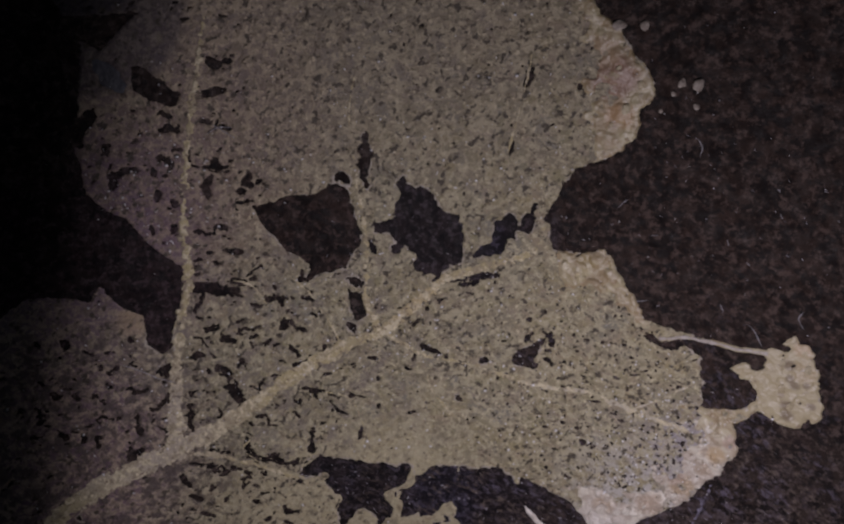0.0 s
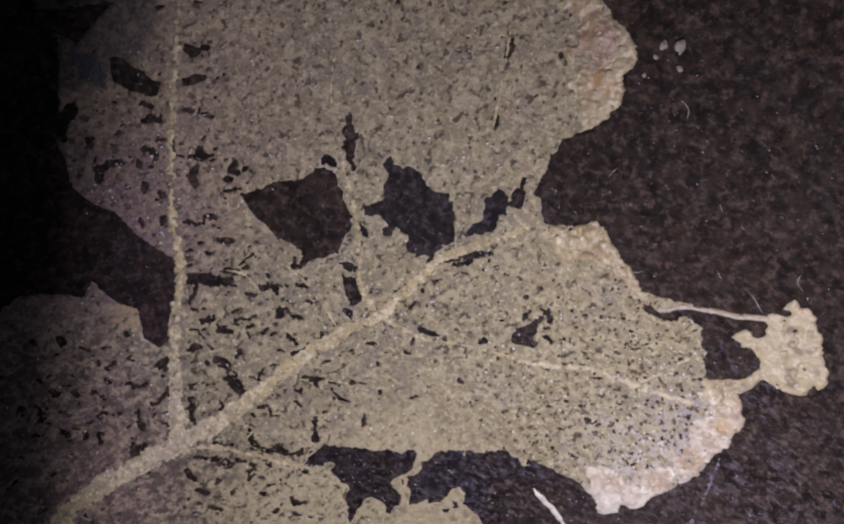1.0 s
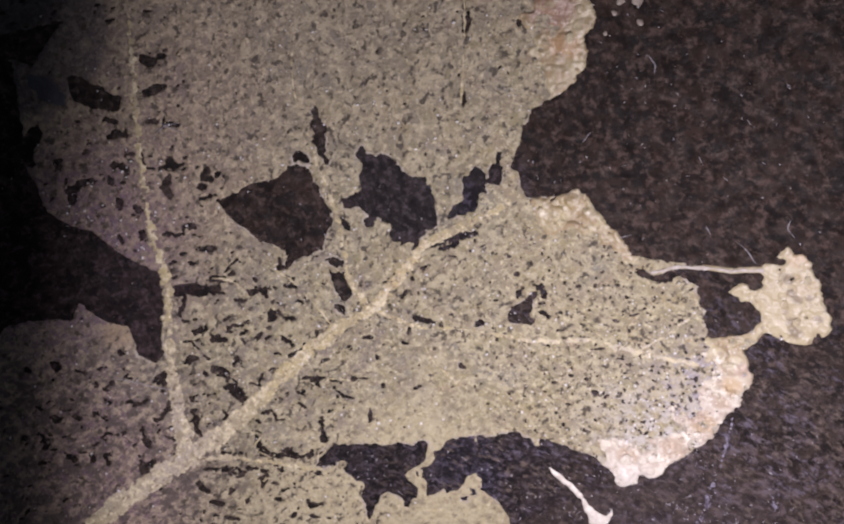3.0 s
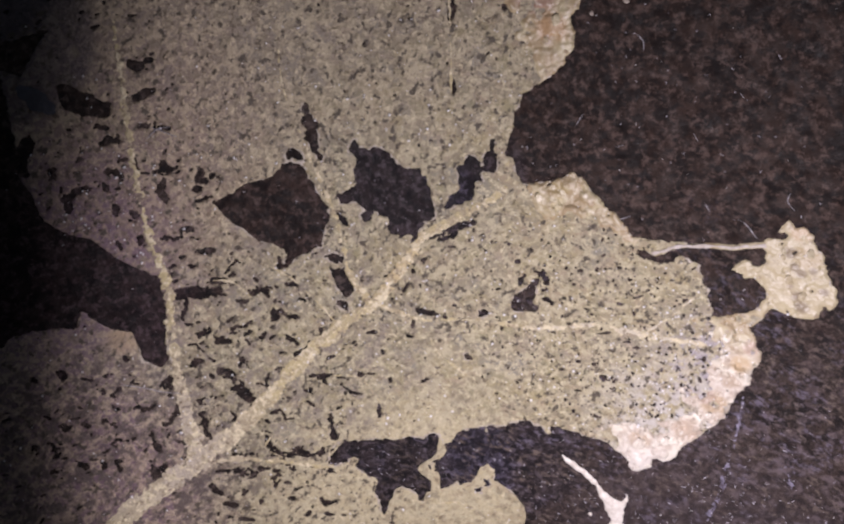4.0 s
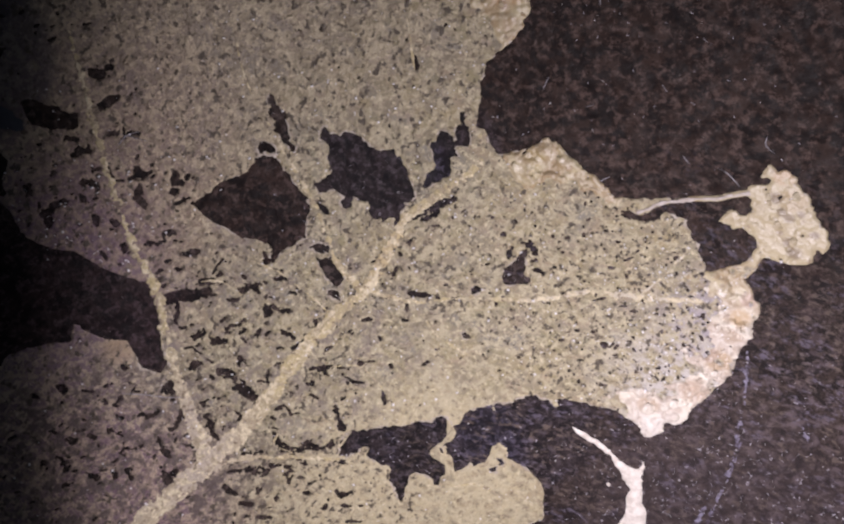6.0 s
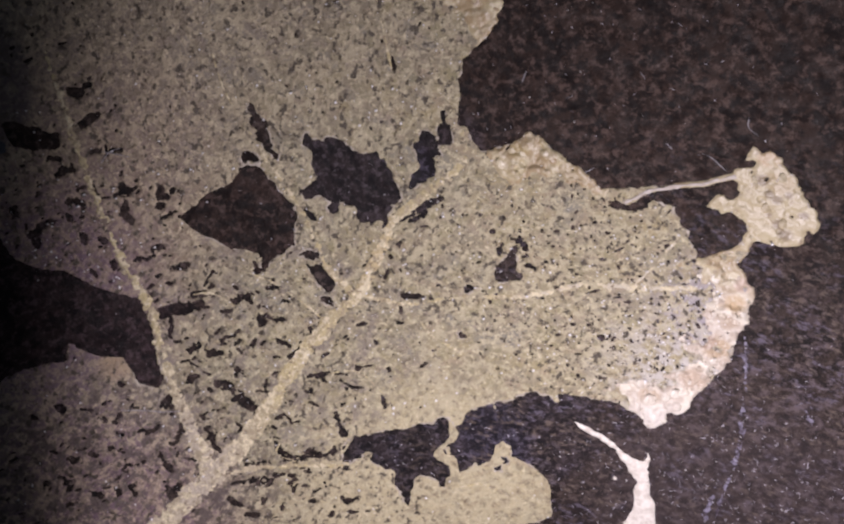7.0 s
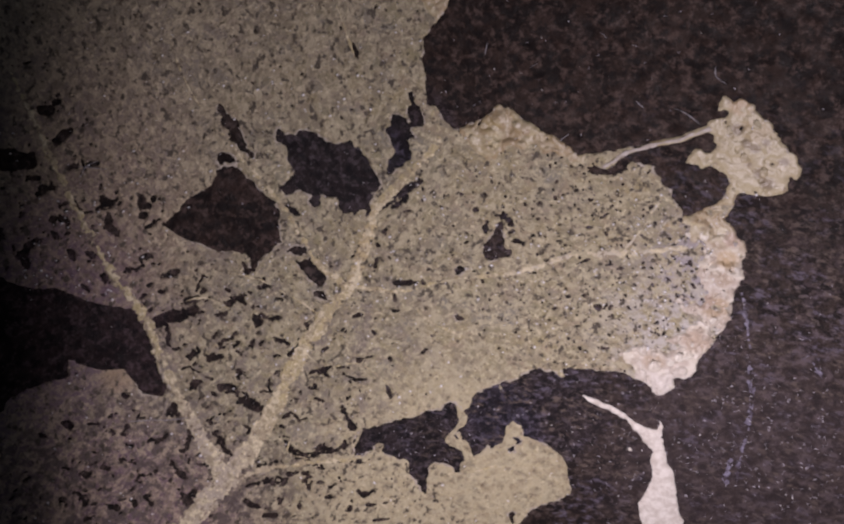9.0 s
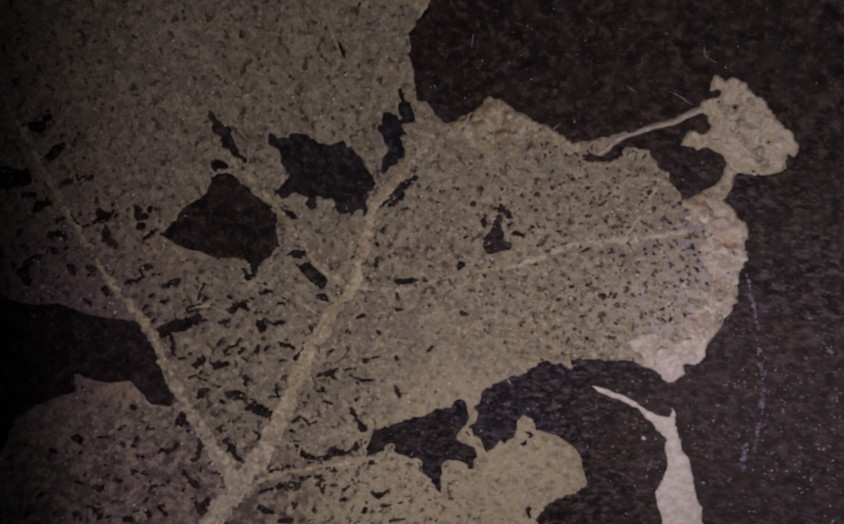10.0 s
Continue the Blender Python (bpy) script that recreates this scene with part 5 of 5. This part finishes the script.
    w = window(gx, gy, min(px) - 2, max(px) + 2, min(py) - 2, max(py) + 2)
    skin = inside(HOLE_SHOULDER_B, x[w], y[w]) + 0.15
    film("membrane", gx[w[0]], gy[w[1]], skin, 0.035 + 0.015 * ripple(x[w], y[w], 0.8, 91), MEMBRANE, leaf, "dark bluish skin left across a hole")
    for points in VEINLETS:
        ribbon("veinlet", smooth_line(points, 0.1), (0.06, 0.18, 0.1, 0.2, 0.05), 0.015, VEIN, leaf, "", 0.9, 0.085)
    for points, wide in zip(THREADS[:1], THREAD_W):
        ribbon("thread", smooth_line(points, 0.12), (wide * 0.9, wide * 0.6, wide * 0.8, wide * 0.5, wide * 0.9), 0.03, SINEW, leaf, "thin pale torn thread", 0.6, 0.115)
    for points, bulge in ((CRUST_TIP, 1.0), (CRUST_SHOULDER, 0.8), (CRUST_TOP, 0.45), (TAG, 0.3)):
        px, py = zip(*points)
        w = window(gx, gy, min(px) - 2, max(px) + 2, min(py) - 2, max(py) + 2)
        xs, ys = x[w], y[w]
        edge = np.minimum(0.5 * inside(points, xs, ys) + 1.2 * (points is TAG) + 0.7 * ripple(xs, ys, 2.2, 21) + 0.6 * ripple(xs, ys, 0.9, 22) + 0.3 * ripple(xs, ys, 0.4, 25), s[w] + 0.06)
        lumps = np.zeros(xs.shape)
        for k in range(int(1.1 * (max(px) - min(px)) * (max(py) - min(py)))):
            cx, cy, r = rng.uniform(min(px), max(px)), rng.uniform(min(py), max(py)), 0.35 + 0.7 * rng.uniform() ** 1.6
            b = window(gx[w[0]], gy[w[1]], cx - r, cx + r, cy - r, cy + r)
            d = ((xs[b] - cx) ** 2 + (ys[b] - cy) ** 2) / (r * r) * (1 + 0.3 * ripple(xs[b], ys[b], 0.5, 27))
            lumps[b] = np.maximum(lumps[b], 0.42 * bulge * r * np.sqrt(np.clip(1 - d, 0, 1)))
            rim = whole[w][b][tuple(k // 2 for k in d.shape)] if d.size else -9
            if 0.25 < r < 0.5 and 0.05 < rim < 0.5 and inside(points, np.array([cx]), np.array([cy]))[0] > 0.5:
                edge[b] = np.maximum(edge[b], (1 - np.sqrt(d)) * r * 0.9)
        top = 0.05 + 0.08 * np.clip(edge / 0.2, 0, 1) + lumps * np.clip(edge / 0.8, 0, 1)
        crust = film("margin_crust", gx[w[0]], gy[w[1]], edge, top, CRUST, leaf, "pale bubbled crust along the leaf margin")
        build_blisters(crust, gx[w[0]], gy[w[1]], edge, top, points, rng)
    return leaf


def blister_meshes(mat):
    """Four low domes, a millimetre in radius, each a little out of round."""
    meshes = []
    for seed in range(4):
        verts, faces = [(0, 0, 1.0)], []
        for lat in (0.42, 0.80, 1.08):
            for k in range(9):
                a = 2 * math.pi * k / 9 + 0.3 * lat
                r = math.sin(lat * 1.45) * (1 + 0.22 * noise.noise(Vector((math.cos(a) * 1.3, math.sin(a) * 1.3, 7.0 * seed + lat))))
                verts.append((r * math.cos(a), r * math.sin(a), math.cos(lat * 1.45)))
        for k in range(9):
            faces.append((0, 1 + k, 1 + (k + 1) % 9))
            for ring in (0, 9):
                faces.append((1 + ring + k, 10 + ring + k, 10 + ring + (k + 1) % 9, 1 + ring + (k + 1) % 9))
        mesh = bpy.data.meshes.new("blister")
        mesh.from_pydata([tuple(MM * c for c in v) for v in verts], [], faces)
        mesh.materials.append(mat)
        mesh.polygons.foreach_set("use_smooth", np.ones(len(mesh.polygons), dtype=bool))
        meshes.append(mesh)
    return meshes


def build_blisters(crust, gx, gy, edge, top, points, rng):
    """Separate blisters standing on a stretch of crust, none closer than their own width."""
    meshes = BLISTERS[1 if points is CRUST_TIP else 2 if points is TAG else 0]
    room = min(90, int((0.9 if points is CRUST_TIP else 0.5 if points is CRUST_SHOULDER else 0.3) * ((edge > 0.3).sum() * GRID * GRID)))
    placed = []
    for _ in range(2500):
        if len(placed) >= room:
            break
        i, j, r = rng.randint(len(gx)), rng.randint(len(gy)), 0.24 + 0.5 * rng.uniform() ** 1.8
        if edge[i, j] < 0.55 * r or any((gx[i] - a) ** 2 + (gy[j] - b) ** 2 < (0.85 * (r + c)) ** 2 for a, b, c in placed):
            continue
        placed.append((gx[i], gy[j], r))
        ob = new("blister", meshes[len(placed) % 4])
        ob.parent = crust
        ob.matrix_basis = Matrix.Translation((gx[i] * MM, gy[j] * MM, (hollow(gx[i], gy[j]) + top[i, j] - 0.10 * r) * MM)) @ Euler((0, 0, rng.uniform(0, 6.28))).to_matrix().to_4x4() @ Matrix.Diagonal((r, r * rng.uniform(0.7, 1.0), 0.27 * r, 1))


BLISTERS = (blister_meshes(BLISTER_TAN), blister_meshes(BLISTER_PALE), blister_meshes(BLISTER_CREAM))


def build_stem():
    stem = new("stem_fragment")
    tagged(stem, "pale forked stem fragment lying on the dark dish", "stem")
    px, py = zip(*STEM)
    gx, gy = np.arange(min(px) - 1, max(px) + 1, 0.09), np.arange(min(py) - 1, max(py) + 1, 0.09)
    x, y = np.meshgrid(gx, gy, indexing="ij")
    s = inside(STEM, x, y) + 0.10 * ripple(x, y, 0.9, 3) + 0.10 * ripple(x, y, 0.4, 4)
    film("body", gx, gy, s, 0.03 + 0.22 * np.clip(s / 0.8, 0, 1) ** 0.6 + 0.03 * ripple(x, y, 0.5, 6), BONE, stem)
    return stem


GRID = 0.085
SPOTS = [
    (6, 30, -26, 2, 380, 0.05, 0.10, 60), (12, 29, -27, -4, 360, 0.05, 0.10, 60), (-22, 6, -22, 0, 200, 0.05, 0.10, 20),
    (-44, -20, -34, -6, 300, 0.05, 0.14, 10), (-34, -14, -2, 26, 260, 0.05, 0.14, 10), (-16, 22, 2, 36, 260, 0.045, 0.085, 60),
    (-30, -8, -44, -24, 70, 0.05, 0.12, 30), (29, 38, -16, -2, 60, 0.05, 0.15, 60),
]


# ---- small things on the dish ----
def build_crumb(x, y, size, seed):
    rng = random.Random(seed)
    bm = bmesh.new()
    bmesh.ops.create_icosphere(bm, subdivisions=3, radius=size * MM)
    for v in bm.verts:
        v.co *= 1 + 0.55 * noise.noise(v.co * 0.8 / (size * MM) + Vector((seed * 3.7, 0, 0)))
        v.co.y *= rng.uniform(0.74, 0.78)
        v.co.z *= 0.35
    ob = part("crumb", bm, BONE if y < 0 else GREY)
    ob.matrix_basis = Matrix.Translation((x * MM, y * MM, (hollow(x, y) + size * 0.15) * MM)) @ Euler((0, 0, rng.uniform(0, 6))).to_matrix().to_4x4()
    return tagged(ob, "tiny pale crumb lying on the dark dish", "crumb", "crumbs beside the leaf")


def build_lint(points, lift=0.03):
    ob = new("lint_fibre")
    tagged(ob, "short pale lint fibre on the dark dish", "fibre", "lint on the dish")
    ribbon("strand", smooth_line(points, 0.08), (0.03, 0.07, 0.07, 0.03), 0.04, LINT, ob, "", 0.3, lift)
    return ob


def on_leaf(x, y):
    """True where the leaf lies, its large holes left out."""
    s = np.full(x.shape, -1e3)
    for points in (UPPER, RIGHT, LOWER, LEFT, TAG):
        s = np.maximum(s, inside(points, x, y))
    for points in (HOLE_TRIANGLE, HOLE_MIDDLE, HOLE_SMALL, HOLE_BELOW):
        s = np.minimum(s, -inside(points, x, y))
    return s > 0


def build_dust_glints():
    """Pale grains for dust and painted glints over the leaf, fewer over the dish."""
    rng = np.random.RandomState(19)
    spots = []
    for cx, cy, spread, count in ((-23, 9, 4, 130), (-8, 10, 8, 110), (26, -12, 3, 200), (21, -19, 5, 260), (-4, -9, 7, 260), (14, -10, 8, 330), (8, 12, 8, 220), (-20, -13, 6, 110), (0, -34, 6, 60), (27, -36, 8, 190), (13, -36, 5, 60), (16, 14, 9, 90)):
        spots.append(rng.normal((cx, cy), spread, (count, 2)))
    spots.append(np.stack([rng.uniform(-42, 42, 900), rng.uniform(-50, 34, 900)], 1))
    spots = np.concatenate(spots)
    leafy = on_leaf(spots[:, 0], spots[:, 1])
    keep = leafy | (rng.uniform(0, 1, len(spots)) < np.where(spots[:, 1] < -22, 0.5, 0.12))
    verts, faces = [], []
    for k, ((x, y), up) in enumerate(zip(spots[keep], leafy[keep])):
        r = 0.020 + (0.088 if up else 0.055) * rng.uniform() ** (2.8 if up else 4)
        c = np.array([x, y, hollow(x, y) + (0.10 if up else 0.02)])
        box = np.array([(-1, -1, -1), (1, -1, -1), (1, 1, -1), (-1, 1, -1), (-1, -1, 1), (1, -1, 1), (1, 1, 1), (-1, 1, 1)]) * rng.uniform(0.4, 1.0, (8, 3)) * rng.uniform(0.6, 1.6, 3) * r
        faces.append(np.array([(0, 3, 2, 1), (4, 5, 6, 7), (0, 1, 5, 4), (1, 2, 6, 5), (2, 3, 7, 6), (3, 0, 4, 7)]) + 8 * k)
        verts.append(c + box)
    ob = mesh_part("dust", quads("dust", np.concatenate(verts), np.concatenate(faces)), SPARK)
    return tagged(ob, "bright grains over leaf and dish, part dust, part painted glints", "dust", kind="stuff")


def build_flecks():
    """Short curled pale fibres felted onto the bare dish, thickest towards one side."""
    rng = np.random.RandomState(23)
    spots = np.concatenate([rng.normal((27, -36), (8, 7), (420, 2)), rng.normal((14, -34), (6, 5), (110, 2)), rng.normal((22, 8), (9, 8), (130, 2)), rng.normal((-2, -1), (8, 5), (60, 2)), rng.normal((-4, -26), (7, 2), (60, 2))])
    spots = spots[~on_leaf(spots[:, 0], spots[:, 1]) & (np.abs(spots[:, 0]) < 45)]
    verts, faces, n = [], [], 0
    for x, y in spots:
        dense = y < -20
        length, wide = rng.uniform(0.12, 0.55 if dense else 0.4) * rng.uniform(0.5, 1.0), rng.uniform(0.018, 0.05 if dense else 0.03)
        turn, bend = rng.normal(-30, 55), rng.normal(0, 1.8)
        u = np.linspace(-0.5, 0.5, 6)
        way = radians(turn) + bend * u
        line = np.array([x, y]) + np.cumsum(np.stack([np.cos(way), np.sin(way)], 1) * length / 6, 0)
        side = np.stack([-np.sin(way), np.cos(way)], 1) * (wide * (1 - 1.6 * np.abs(u)) + 0.006)[:, None]
        for off, up in ((-1, 0.012), (0, 0.012 + 0.8 * wide), (1, 0.012)):
            at = line + off * side
            verts.append(np.column_stack([at, hollow(at[:, 0], at[:, 1]) + up]))
        for row in (0, 6):
            k = n + row + np.arange(5)
            faces.append(np.stack([k, k + 1, k + 7, k + 6], 1)[:, ::-1])
        n += 18
    ob = mesh_part("fibre_flecks", quads("fibre_flecks", np.concatenate(verts), np.concatenate(faces)), FLECK)
    return tagged(ob, "short curled pale fibres felted onto the dark dish", "fibres", kind="stuff")


build_table()
riders = [build_dish(), build_leaf(), build_stem()]
riders += [build_crumb(x, y, r, k) for k, ((x, y), r) in enumerate(zip(CRUMBS, (0.55, 0.45, 0.40, 0.55, 0.28, 0.20, 0.22, 0.20, 0.17)))]
riders += [build_lint(points) for points in LINTS]
riders += [build_lint(points, 0.14) for points in LEAF_LINTS]
riders += [build_dust_glints(), build_flecks()]


def motions():
    for thing in riders:
        rest = thing.matrix_basis.copy()
        walk(thing, [(t, pose(x, y, 0, 0, 0, turn) @ rest) for t, x, y, turn in TURNS])


motions()
